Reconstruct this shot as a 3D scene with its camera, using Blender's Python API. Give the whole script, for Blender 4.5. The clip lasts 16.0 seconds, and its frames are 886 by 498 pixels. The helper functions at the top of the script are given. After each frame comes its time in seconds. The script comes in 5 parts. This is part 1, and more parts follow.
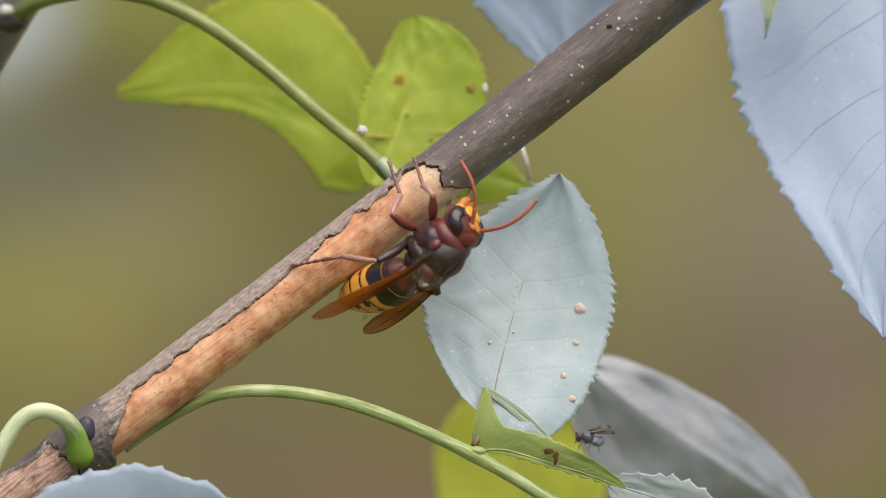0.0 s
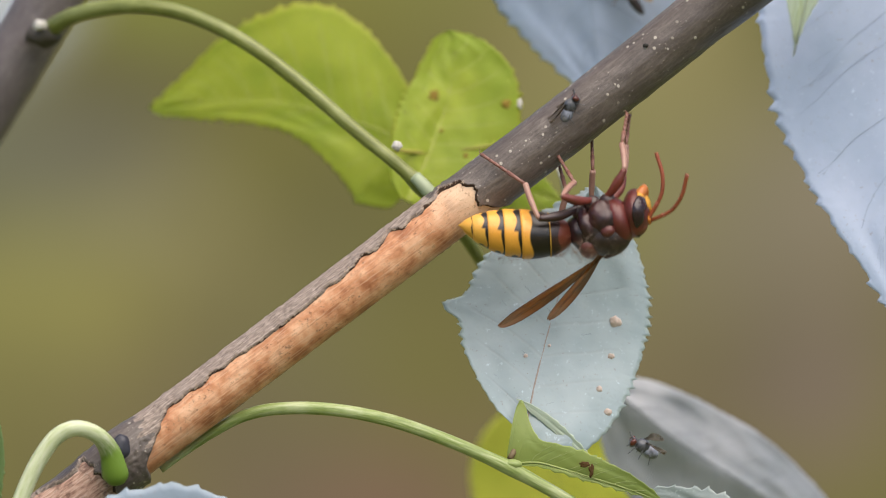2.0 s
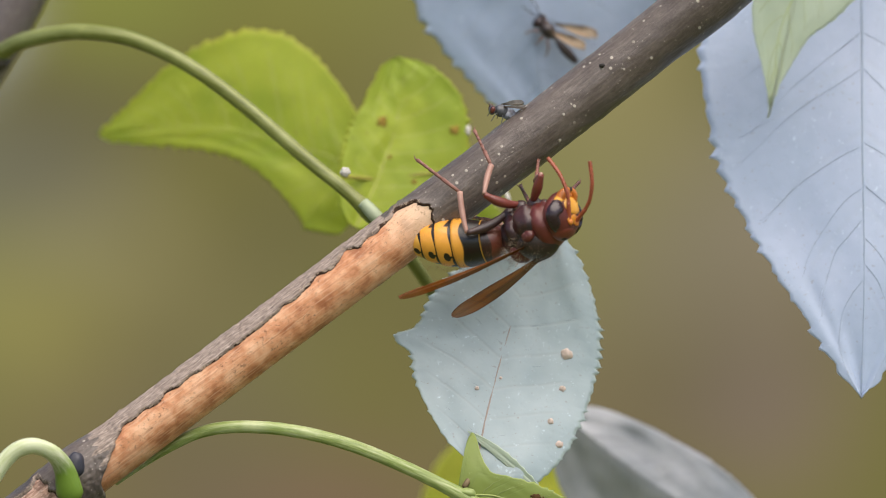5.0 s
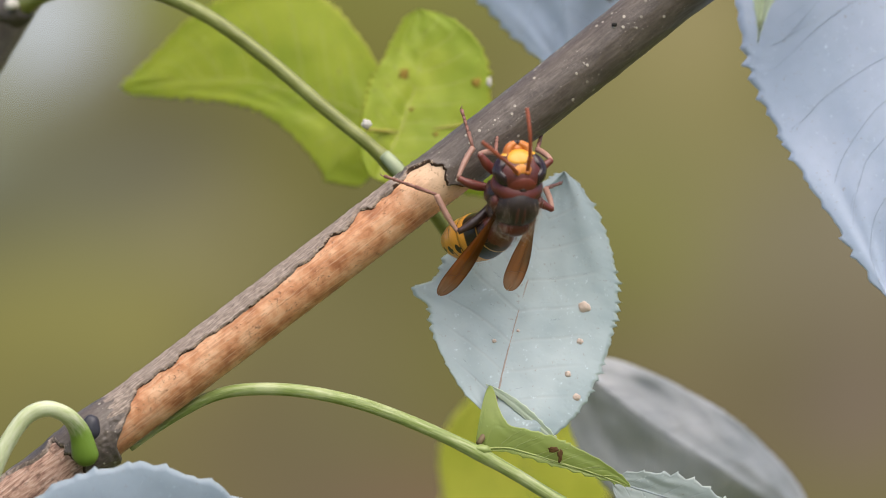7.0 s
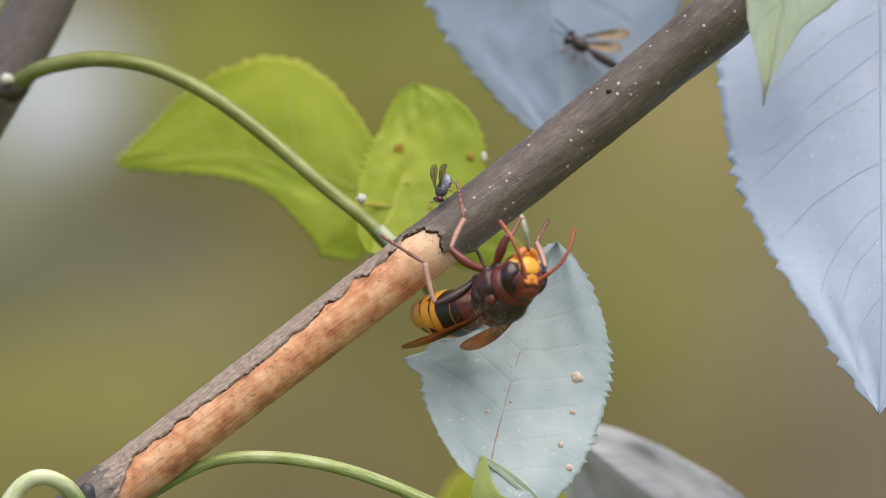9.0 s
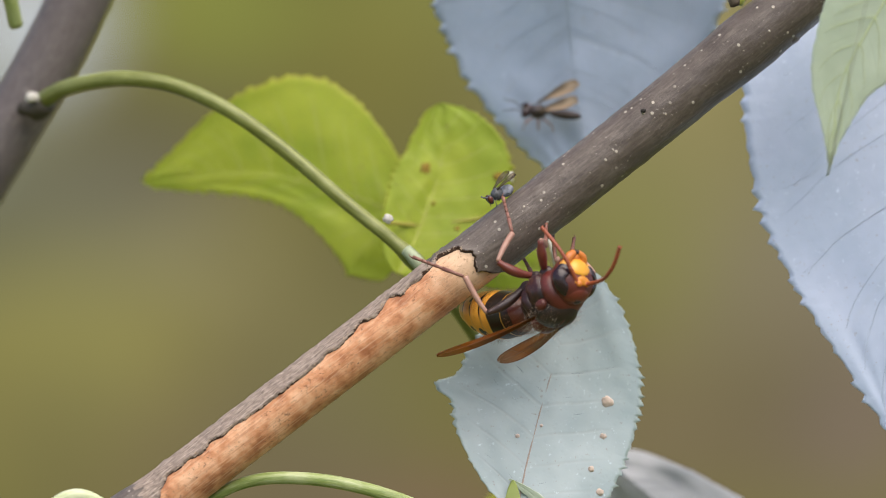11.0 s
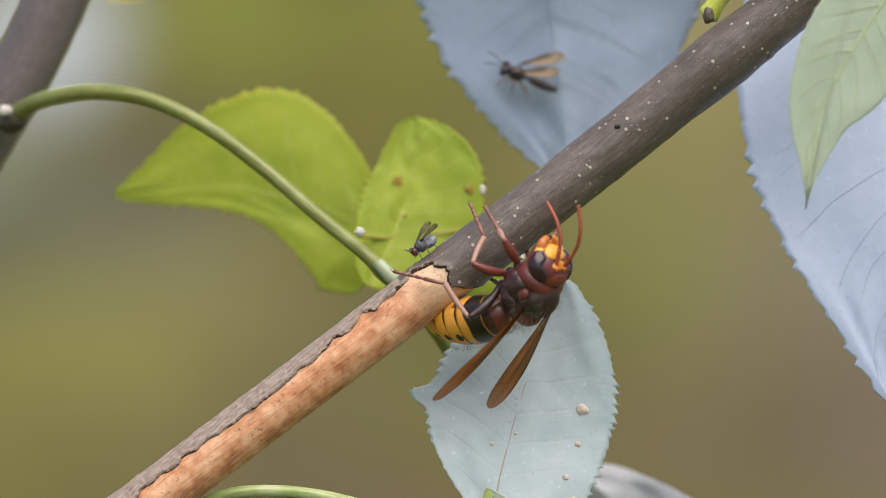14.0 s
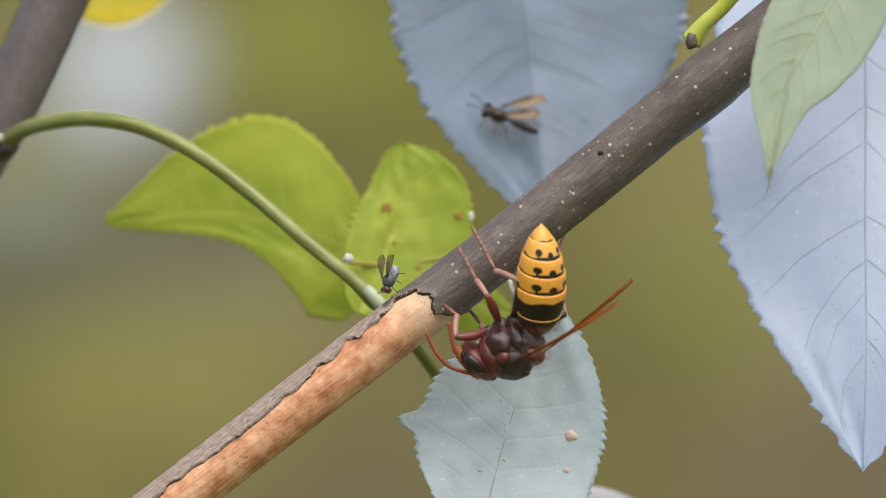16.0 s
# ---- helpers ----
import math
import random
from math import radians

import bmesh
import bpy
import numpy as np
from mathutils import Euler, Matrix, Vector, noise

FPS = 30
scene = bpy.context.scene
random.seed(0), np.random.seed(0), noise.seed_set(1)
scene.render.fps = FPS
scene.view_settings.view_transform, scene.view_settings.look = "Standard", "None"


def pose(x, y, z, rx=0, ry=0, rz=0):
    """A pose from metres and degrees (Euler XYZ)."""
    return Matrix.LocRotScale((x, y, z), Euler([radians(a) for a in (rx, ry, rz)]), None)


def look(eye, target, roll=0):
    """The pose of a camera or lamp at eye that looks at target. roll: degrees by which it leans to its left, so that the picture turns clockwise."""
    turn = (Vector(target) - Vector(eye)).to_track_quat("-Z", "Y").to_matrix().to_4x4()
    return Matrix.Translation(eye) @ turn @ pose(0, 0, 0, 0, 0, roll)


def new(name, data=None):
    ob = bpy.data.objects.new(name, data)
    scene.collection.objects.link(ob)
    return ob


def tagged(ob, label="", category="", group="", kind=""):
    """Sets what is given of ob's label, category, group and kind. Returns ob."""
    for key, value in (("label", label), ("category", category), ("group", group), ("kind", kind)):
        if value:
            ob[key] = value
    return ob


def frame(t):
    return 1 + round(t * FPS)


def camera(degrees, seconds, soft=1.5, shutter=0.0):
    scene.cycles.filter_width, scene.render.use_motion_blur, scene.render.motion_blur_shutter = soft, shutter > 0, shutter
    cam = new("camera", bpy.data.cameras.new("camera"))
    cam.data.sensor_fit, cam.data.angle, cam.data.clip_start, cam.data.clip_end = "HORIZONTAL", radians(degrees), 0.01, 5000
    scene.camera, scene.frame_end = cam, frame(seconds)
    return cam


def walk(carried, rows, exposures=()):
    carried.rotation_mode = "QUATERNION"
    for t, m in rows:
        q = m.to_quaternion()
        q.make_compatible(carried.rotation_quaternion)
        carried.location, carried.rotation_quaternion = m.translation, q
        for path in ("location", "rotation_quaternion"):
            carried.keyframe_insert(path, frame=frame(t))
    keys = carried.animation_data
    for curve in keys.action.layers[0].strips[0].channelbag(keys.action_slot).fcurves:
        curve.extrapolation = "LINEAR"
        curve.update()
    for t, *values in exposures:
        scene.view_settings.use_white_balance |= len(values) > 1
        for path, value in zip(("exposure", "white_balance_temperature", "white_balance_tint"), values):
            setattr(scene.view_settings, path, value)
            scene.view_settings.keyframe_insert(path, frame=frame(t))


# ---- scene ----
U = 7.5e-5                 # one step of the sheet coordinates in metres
EYE = Vector((0.0, -1.2, 1.5))


def spot(u, v, y=0.0):
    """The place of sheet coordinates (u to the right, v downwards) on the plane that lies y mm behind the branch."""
    k = 1 + y / 1200.0
    return Vector(((u - 784) * U * k, y / 1000.0, 1.5 + (441 - v) * U * k))


# ---- camera: held by hand on one spot, panning after the insect ----
cam = camera(5.61, 16.0, soft=0.85, shutter=0.25)
cam.data.dof.use_dof = True
cam.data.dof.focus_distance = 1.2
cam.data.dof.aperture_fstop = 14.5
PAN = [(0.0, 0, 0), (0.5, 43, 29), (1.0, 30, 44), (1.5, 31, 48), (2.0, 63, 33), (2.5, 79, -32), (2.8, 74, -55), (3.0, 66, -52),
       (3.5, 53, 33), (4.0, 18, 61), (4.2, -2, 73), (5.2, -18, 62), (6.3, -19, 37), (6.5, -26, 27), (7.0, 9, -3), (7.5, 7, -28), (8.0, 28, 23),
       (8.5, 31, 84), (9.0, 0, 116), (9.5, -1, 145), (10.0, 49, 161), (10.2, 56, 154), (11.2, 62, 150), (12.3, 66, 158), (12.5, 83, 193),
       (13.0, 97, 237), (13.5, 37, 222), (14.0, 14, 177), (14.5, 17, 179), (15.0, -8, 183), (15.5, -6, 216), (16.0, -14, 225)]
# drift of the far background against the branch as camera and plant sway: seconds, steps to the right, steps down
DRIFT = [(0.0, -170, 150), (1.0, -220, 120), (2.0, -230, 100), (3.0, -260, 90), (4.2, -280, 70), (5.4, -240, 110), (6.3, -190, 150), (7.0, -90, 175), (7.5, -190, 150),
         (8.0, -190, 170), (8.8, -19, 220), (9.5, -240, 80), (10.2, -270, 50), (11.4, -120, 45), (12.5, 10, 48), (13.5, 16, 42), (14.2, -105, 45), (14.8, 5, 48), (16.0, 80, 50)]


def along(rows, t):
    """The row of numbers at t seconds, eased between the rows given."""
    for r0, r1 in zip(rows, rows[1:]):
        if r0[0] <= t <= r1[0]:
            k = (t - r0[0]) / (r1[0] - r0[0])
            k = k * k * (3 - 2 * k)
            return [p + (q - p) * k for p, q in zip(r0[1:], r1[1:])]
    return list(rows[-1][1:])


def eye_shift(t):
    a, b = along(DRIFT, t)
    return Vector((a, 0.0, -b)) / 10752.0


TICKS = sorted({r[0] for r in PAN} | {r[0] for r in DRIFT})


def pan_at(t):
    return next(((a, b) for q, a, b in PAN if q == t), None) or along(PAN, t)


walk(cam, [(t, look(EYE + eye_shift(t), (-a * U, 0.0, 1.5 + b * U))) for t in TICKS for a, b in (pan_at(t),)])

# ---- world and sun ----
world = bpy.data.worlds.new("world")
scene.world = world
world.use_nodes = True
wn = world.node_tree.nodes
sky = wn.new("ShaderNodeTexSky")
sky.sky_type, sky.sun_disc = "NISHITA", False
sky.sun_elevation, sky.sun_rotation = radians(61), radians(159)
wn["Background"].inputs["Strength"].default_value = 0.105
world.node_tree.links.new(sky.outputs[0], wn["Background"].inputs[0])
sun = new("sun", bpy.data.lights.new("sun", "SUN"))
sun.data.energy, sun.data.angle, sun.data.color = 4.0, radians(78), (1.0, 0.885, 0.76)
sun.matrix_world = look((0.298, -0.776, 3.0), (0, 0, 1.5))
scene.view_settings.exposure = 0.38

# ---- material helpers ----


class Mat:
    """A node material with short-hand for common nodes."""

    def __init__(self, name, rough=0.6, spec=0.5):
        self.m = bpy.data.materials.new(name)
        self.m.use_nodes = True
        self.t = self.m.node_tree
        self.b = self.t.nodes["Principled BSDF"]
        self.b.inputs["Roughness"].default_value = rough
        self.b.inputs["Specular IOR Level"].default_value = spec
        self.co = self.t.nodes.new("ShaderNodeTexCoord")

    def link(self, a, b):
        self.t.links.new(a, b)

    def put(self, sock, val):
        if hasattr(val, "links"):
            self.link(val, sock)
        elif isinstance(val, (tuple, list)) and len(val) == 3 and sock.type == "RGBA":
            sock.default_value = (*val, 1)
        else:
            sock.default_value = val

    def noise(self, scale, detail=4.0, rough=0.55, stretch=None, which="Object"):
        n = self.t.nodes.new("ShaderNodeTexNoise")
        n.inputs["Scale"].default_value, n.inputs["Detail"].default_value, n.inputs["Roughness"].default_value = scale, detail, rough
        src = self.co.outputs[which]
        if stretch:
            mp = self.t.nodes.new("ShaderNodeMapping")
            mp.inputs["Scale"].default_value = stretch
            self.link(src, mp.inputs[0])
            src = mp.outputs[0]
        self.link(src, n.inputs["Vector"])
        return n.outputs["Fac"]

    def cells(self, scale, stretch=None, which="Object"):
        n = self.t.nodes.new("ShaderNodeTexVoronoi")
        n.inputs["Scale"].default_value = scale
        src = self.co.outputs[which]
        if stretch:
            mp = self.t.nodes.new("ShaderNodeMapping")
            mp.inputs["Scale"].default_value = stretch
            self.link(src, mp.inputs[0])
            src = mp.outputs[0]
        self.link(src, n.inputs["Vector"])
        return n.outputs["Distance"]

    def ramp(self, fac, *stops):
        n = self.t.nodes.new("ShaderNodeValToRGB")
        e = n.color_ramp.elements
        while len(e) < len(stops):
            e.new(0.5)
        for el, (p, c) in zip(e, stops):
            el.position = p
            el.color = (*c, 1) if isinstance(c, (tuple, list)) else (c, c, c, 1)
        self.link(fac, n.inputs[0])
        return n.outputs[0]

    def mix(self, fac, a, b, mode="MIX"):
        n = self.t.nodes.new("ShaderNodeMix")
        n.data_type, n.blend_type = "RGBA", mode
        self.put(n.inputs[0], fac)
        self.put(n.inputs[6], a)
        self.put(n.inputs[7], b)
        return n.outputs[2]

    def math(self, op, a, b=0.0, c=0.0, clamp=False):
        n = self.t.nodes.new("ShaderNodeMath")
        n.operation, n.use_clamp = op, clamp
        self.put(n.inputs[0], a)
        self.put(n.inputs[1], b)
        self.put(n.inputs[2], c)
        return n.outputs[0]

    def step(self, x, lo, hi):
        n = self.t.nodes.new("ShaderNodeMapRange")
        n.interpolation_type = "SMOOTHSTEP"
        self.put(n.inputs[0], x)
        n.inputs[1].default_value, n.inputs[2].default_value = lo, hi
        return n.outputs[0]

    def uv(self):
        n = self.t.nodes.new("ShaderNodeSeparateXYZ")
        self.link(self.co.outputs["UV"], n.inputs[0])
        return n.outputs[0], n.outputs[1]

    def color(self, val):
        self.put(self.b.inputs["Base Color"], val)
        return self

    def rough(self, val):
        self.put(self.b.inputs["Roughness"], val)
        return self

    def bump(self, height, strength=0.5, dist=0.0002):
        n = self.t.nodes.new("ShaderNodeBump")
        n.inputs["Strength"].default_value, n.inputs["Distance"].default_value = strength, dist
        self.link(height, n.inputs["Height"])
        self.link(n.outputs[0], self.b.inputs["Normal"])
        return self


def leaf_material(name, face, deep, vein, rough=0.45, spec=0.5, through_light=0.25, pairs=8.0, stain=0.3, rim=None, ribs=0.10):
    """A leaf: uv x runs along the midrib, y from -1 to 1 across."""
    m = Mat(name, rough, spec)
    x, w = m.uv()
    aw = m.math("ABSOLUTE", w)
    wob = m.math("MULTIPLY", m.math("SUBTRACT", m.noise(260, 3), 0.5), 0.10)
    ph = m.math("FRACT", m.math("ADD", m.math("MULTIPLY", m.math("SUBTRACT", x, m.math("MULTIPLY", aw, 0.16)), pairs), wob))
    d = m.math("ABSOLUTE", m.math("SUBTRACT", ph, 0.5))
    lat = m.math("SUBTRACT", 1.0, m.step(d, 0.0, 0.09))
    lat = m.math("MULTIPLY", lat, m.math("SUBTRACT", 1.0, m.step(aw, 0.55, 0.95)))
    mid = m.math("SUBTRACT", 1.0, m.step(aw, 0.008, 0.04))
    fine = m.cells(900)
    netv = m.math("SUBTRACT", 1.0, m.step(fine, 0.0, 0.35))
    big = m.noise(90, 4)
    small = m.noise(1200, 4)
    col = m.mix(m.step(big, 0.3, 0.7), face, deep)
    col = m.mix(m.math("MULTIPLY", small, 0.35), col, tuple(min(1, c * 1.35) for c in face))
    col = m.mix(m.math("MULTIPLY", lat, ribs), col, vein)
    col = m.mix(m.math("MULTIPLY", netv, 0.10), col, deep)
    dirt = m.math("MULTIPLY", m.step(m.noise(420, 5, 0.7), 0.66, 0.74), stain)
    col = m.mix(dirt, col, (0.20, 0.13, 0.07))
    patchy = m.step(m.noise(300, 3), 0.45, 0.62)
    pale = m.math("MULTIPLY", m.math("MULTIPLY", m.step(m.noise(1500, 4, 0.65), 0.60, 0.70), patchy), min(1.0, stain * 2.2))
    col = m.mix(pale, col, tuple(min(1, c * 1.8 + 0.1) for c in face))
    col = m.mix(m.math("MULTIPLY", m.step(aw, 0.955, 0.99), 0.4), col, rim or tuple(min(1, c * 1.35 + 0.04) for c in face))      # margin
    rust = m.math("MULTIPLY", m.math("MULTIPLY", m.step(m.noise(1900, 3, 0.6), 0.64, 0.70), m.math("SUBTRACT", 1.0, patchy)), min(1.0, stain * 2.0))
    col = m.mix(rust, col, (0.22, 0.13, 0.09))
    mott = m.math("MULTIPLY", m.step(m.noise(600, 5, 0.7), 0.35, 0.65), 0.35)
    col = m.mix(mott, col, m.mix(1.0, col, (0.80, 0.83, 0.86), "MULTIPLY"))
    m.color(col)
    m.rough(m.math("ADD", rough - 0.08, m.math("MULTIPLY", big, 0.16)))
    h = m.math("SUBTRACT", m.math("MULTIPLY", netv, -0.10), m.math("MULTIPLY", lat, 0.18))
    m.bump(m.math("ADD", h, m.math("MULTIPLY", big, 0.35)), 0.5, 0.00022)
    out = m.t.nodes["Material Output"]
    tr = m.t.nodes.new("ShaderNodeBsdfTranslucent")
    m.put(tr.inputs[0], m.mix(0.5, col, (min(1, face[0] * 1.3), min(1, face[1] * 1.4), face[2] * 0.6)))
    mx = m.t.nodes.new("ShaderNodeMixShader")
    mx.inputs[0].default_value = through_light
    m.link(m.b.outputs[0], mx.inputs[1])
    m.link(tr.outputs[0], mx.inputs[2])
    m.link(mx.outputs[0], out.inputs[0])
    return m.m


# ---- mesh helpers ----


def finish(name, bm, material, parent=None, smooth=True):
    me = bpy.data.meshes.new(name)
    bm.normal_update()
    for f in bm.faces:
        f.smooth = smooth
    bm.to_mesh(me)
    bm.free()
    ob = new(name, me)
    for mt in (material if isinstance(material, (list, tuple)) else [material]):
        me.materials.append(mt)
    if parent:
        ob.parent = parent
    return ob


def part(name, bm, material, parent, label=""):
    return tagged(finish(name, bm, material, parent), label)


def curve_points(ctrl, n):
    """n + 1 points on a smooth line through the control points, evenly spaced."""
    c = [Vector(p) for p in ctrl]
    c = [c[0] * 2 - c[1]] + c + [c[-1] * 2 - c[-2]]
    fine = []
    for i in range(1, len(c) - 2):
        for k in range(40):
            t = k / 40
            a, b, d, e = c[i - 1], c[i], c[i + 1], c[i + 2]
            fine.append(0.5 * ((2 * b) + (d - a) * t + (2 * a - 5 * b + 4 * d - e) * t * t + (3 * b - a - 3 * d + e) * t ** 3))
    fine.append(c[-2])
    run = [0.0]
    for a, b in zip(fine, fine[1:]):
        run.append(run[-1] + (b - a).length)
    out, j = [], 0
    for i in range(n + 1):
        s = run[-1] * i / n
        while j < len(run) - 2 and run[j + 1] < s:
            j += 1
        f = (s - run[j]) / max(1e-12, run[j + 1] - run[j])
        out.append(fine[j].lerp(fine[j + 1], min(1, max(0, f))))
    return out


def tube(ctrl, radius, n=60, sides=16, groove=0.0, seed=0, rough=0.0, caps=True):
    """A round stem along control points; radius is a number or a function of the place from 0 to 1."""
    bm = bmesh.new()
    uvl = bm.loops.layers.uv.new()
    pts = curve_points(ctrl, n)
    side = Vector((0, -1, 0))
    rings = []
    for i, p in enumerate(pts):
        d = (pts[min(n, i + 1)] - pts[max(0, i - 1)]).normalized()
        side = (side - d * side.dot(d)).normalized()
        other = d.cross(side)
        r = radius(i / n) if callable(radius) else radius
        ring = []
        for k in range(sides):
            a = 2 * math.pi * k / sides
            q = r * (1 - groove * max(0, math.cos(a - 2.1)) ** 6)
            if rough:
                q *= 1 + rough * noise.noise(Vector((p.x * 900 + seed, p.z * 900, k * 0.9)))
            ring.append(bm.verts.new(p + side * (math.cos(a) * q) + other * (math.sin(a) * q)))
        rings.append(ring)
    for i in range(n):
        for k in range(sides):
            f = bm.faces.new((rings[i][k], rings[i][(k + 1) % sides], rings[i + 1][(k + 1) % sides], rings[i + 1][k]))
            for lp, (a, b) in zip(f.loops, ((i, k), (i, k + 1), (i + 1, k + 1), (i + 1, k))):
                lp[uvl].uv = (a / n, b / sides)
    if caps:
        bm.faces.new(rings[0][::-1])
        bm.faces.new(rings[-1])
    bmesh.ops.recalc_face_normals(bm, faces=bm.faces)
    return bm


class Blade:
    """A serrated leaf blade along the midrib control points. left, right: greatest half widths in metres; fold: how far the halves
    rise from the midrib; curl: rolling of the margins; peak: where it is widest; blunt, tip: how round base and tip are;
    spur: (place, breadth, reach) of a lobe on the left margin; sag: how far the right half droops at the base."""

    def __init__(self, rib, left, right, teeth=26, tooth=0.03, fold=0.25, curl=0.0, wave=0.0, n=150, m=14, seed=0, blunt=0.55, tip=1.0, peak=0.45, tip_left=None, spur=None, blunt_left=None, sag=0.0):
        self.left, self.right, self.teeth, self.tooth, self.fold, self.curl, self.wave = left, right, teeth, tooth, fold, curl, wave
        self.n, self.m, self.seed, self.blunt, self.tip, self.peak, self.spur = n, m, seed, blunt, tip, peak, spur
        self.tip_left, self.blunt_left, self.sag = tip_left or tip, blunt_left or blunt, sag
        self.pts = curve_points(rib, n)
        rnd = random.Random(seed)
        self.offs = [rnd.uniform(-0.45, 0.45) for _ in range(teeth * 2 + 4)]
        self.width = max(left, right)

    def place(self, s, w, toothed=False):
        f = min(max(s, 0), 1) * self.n
        i = min(self.n - 1, int(f))
        p = self.pts[i].lerp(self.pts[i + 1], f - i)
        d = (self.pts[min(self.n, i + 2)] - self.pts[max(0, i - 1)]).normalized()
        across = Vector((d.z, 0, -d.x)).normalized()
        nrm = d.cross(across).normalized()
        nrm = -nrm if nrm.y > 0 else nrm
        q = max(0.0, s) ** (math.log(0.5) / math.log(self.peak))
        prof = max(0.0, math.sin(math.pi * q)) ** ((self.blunt if w > 0 else self.blunt_left) if q < 0.5 else (self.tip if w > 0 else self.tip_left))
        wid = (self.right if w > 0 else self.left) * prof
        if self.spur and w < 0:
            wid += self.spur[2] * math.exp(-((s - self.spur[0]) / self.spur[1]) ** 2)
        x = w * wid
        if toothed and 0.05 < s < 0.985:
            ph = s * self.teeth + (0.37 if w > 0 else 0) + self.offs[int(s * self.teeth * 0.5)] * 0.8
            k = int(ph)
            amp = self.tooth * (1 + 1.7 * self.offs[(2 * k + (w > 0)) % len(self.offs)]) * self.width
            amp *= 0.4 + 0.6 * smoothstep(0.1, 0.5, s)
            x += math.copysign(amp * ((ph - k) ** 1.5 - 0.4) * 2.0 * abs(w) ** 10, w)
        if toothed:
            x *= 1 + 0.03 * noise.noise(Vector((s * 7 + self.seed, 1.0 if w > 0 else 9.0, 2)))
        ax = abs(x)
        up = self.fold * ax - self.curl * ax * ax / self.width
        up += self.wave * self.width * (noise.noise(Vector((s * 3.1 + self.seed, w * 1.7, self.seed * 0.7))) + 0.35 * noise.noise(Vector((s * 9 + self.seed, w * 4, 3))))
        droop = self.sag * w * math.exp(-(s / 0.22) ** 2) if w > 0 else 0.0
        return p + across * x + nrm * up - Vector((0, 0, droop)), nrm

    def mesh(self, thick=0.00009):
        bm = bmesh.new()
        uvl = bm.loops.layers.uv.new()
        n, m = self.n, self.m
        grid = [[bm.verts.new(self.place(i / n, j / m, True)[0]) for j in range(-m, m + 1)] for i in range(n + 1)]
        for i in range(n):
            for j in range(2 * m):
                f = bm.faces.new((grid[i][j], grid[i][j + 1], grid[i + 1][j + 1], grid[i + 1][j]))
                for lp, (a, b) in zip(f.loops, ((i, j), (i, j + 1), (i + 1, j + 1), (i + 1, j))):
                    lp[uvl].uv = (a / n, (b - m) / m)
        bmesh.ops.remove_doubles(bm, verts=bm.verts, dist=1e-7)
        bmesh.ops.recalc_face_normals(bm, faces=bm.faces)
        bmesh.ops.solidify(bm, geom=bm.faces[:], thickness=thick)
        return bm

    def midrib(self, r):
        return tube([self.place(k / 14, 0)[0] for k in range(15)], lambda q: r * (1.15 - 0.85 * q), 60, 8, 0, self.seed, 0.25)

    def side_veins(self, pairs, r):
        rnd = random.Random(self.seed + 50)
        out = []
        for k in range(pairs):
            for side in (-1, 1):
                s0 = 0.07 + 0.80 * (k + rnd.uniform(0.1, 0.75)) / pairs
                rise = rnd.uniform(0.10, 0.17)
                end = rnd.uniform(0.7, 0.92)
                ctrl = [self.place(s0 + rise * (q ** 1.15) + 0.004 * rnd.uniform(-1, 1), side * end * q)[0] for q in (0.02, 0.2, 0.4, 0.6, 0.8, 1.0)]
                ctrl = [c + Vector((0, -0.5 * U, 0)) for c in ctrl]
                out.append(tube(ctrl, lambda q: r * (1.0 - 0.7 * q), 18, 6))
                if rnd.random() < 0.6:
                    q0 = rnd.uniform(0.4, 0.65)
                    a = s0 + rise * (q0 ** 1.15)
                    ctrl = [self.place(a + 0.05 * q, side * end * (q0 + (0.97 - q0) * q))[0] for q in (0, 0.5, 1.0)]
                    out.append(tube(ctrl, lambda q: r * 0.55 * (1.0 - 0.6 * q), 8, 5))
        return joined(*out)


def leaf(ob, material, vein, rib, left, right, *more, pairs=9, rib_r=2.4, vein_r=1.1, fine=None, **kw):
    """Blade, midrib and side veins under ob."""
    b = Blade(rib, left, right, *more, **kw)
    part("blade", b.mesh(), material, ob)
    if vein:
        part("midrib", b.midrib(rib_r * U), vein, ob)
        tagged(part("side_vein", b.side_veins(pairs, vein_r * U), fine or vein, ob), kind="stuff")
    return b


def joined(*bms):
    out = bmesh.new()
    for b in bms:
        me = bpy.data.meshes.new("tmp")
        b.to_mesh(me)
        b.free()
        out.from_mesh(me)
        bpy.data.meshes.remove(me)
    return out


def smoothstep(a, b, x):
    t = min(1, max(0, (x - a) / (b - a)))
    return t * t * (3 - 2 * t)

# ---- materials ----


def plain(name, col, rough=0.5, spec=0.5, var=0.35, scale=900):
    m = Mat(name, rough, spec)
    m.color(m.mix(m.math("MULTIPLY", m.noise(scale, 4), var), col, tuple(c * 0.45 for c in col)))
    return m.m


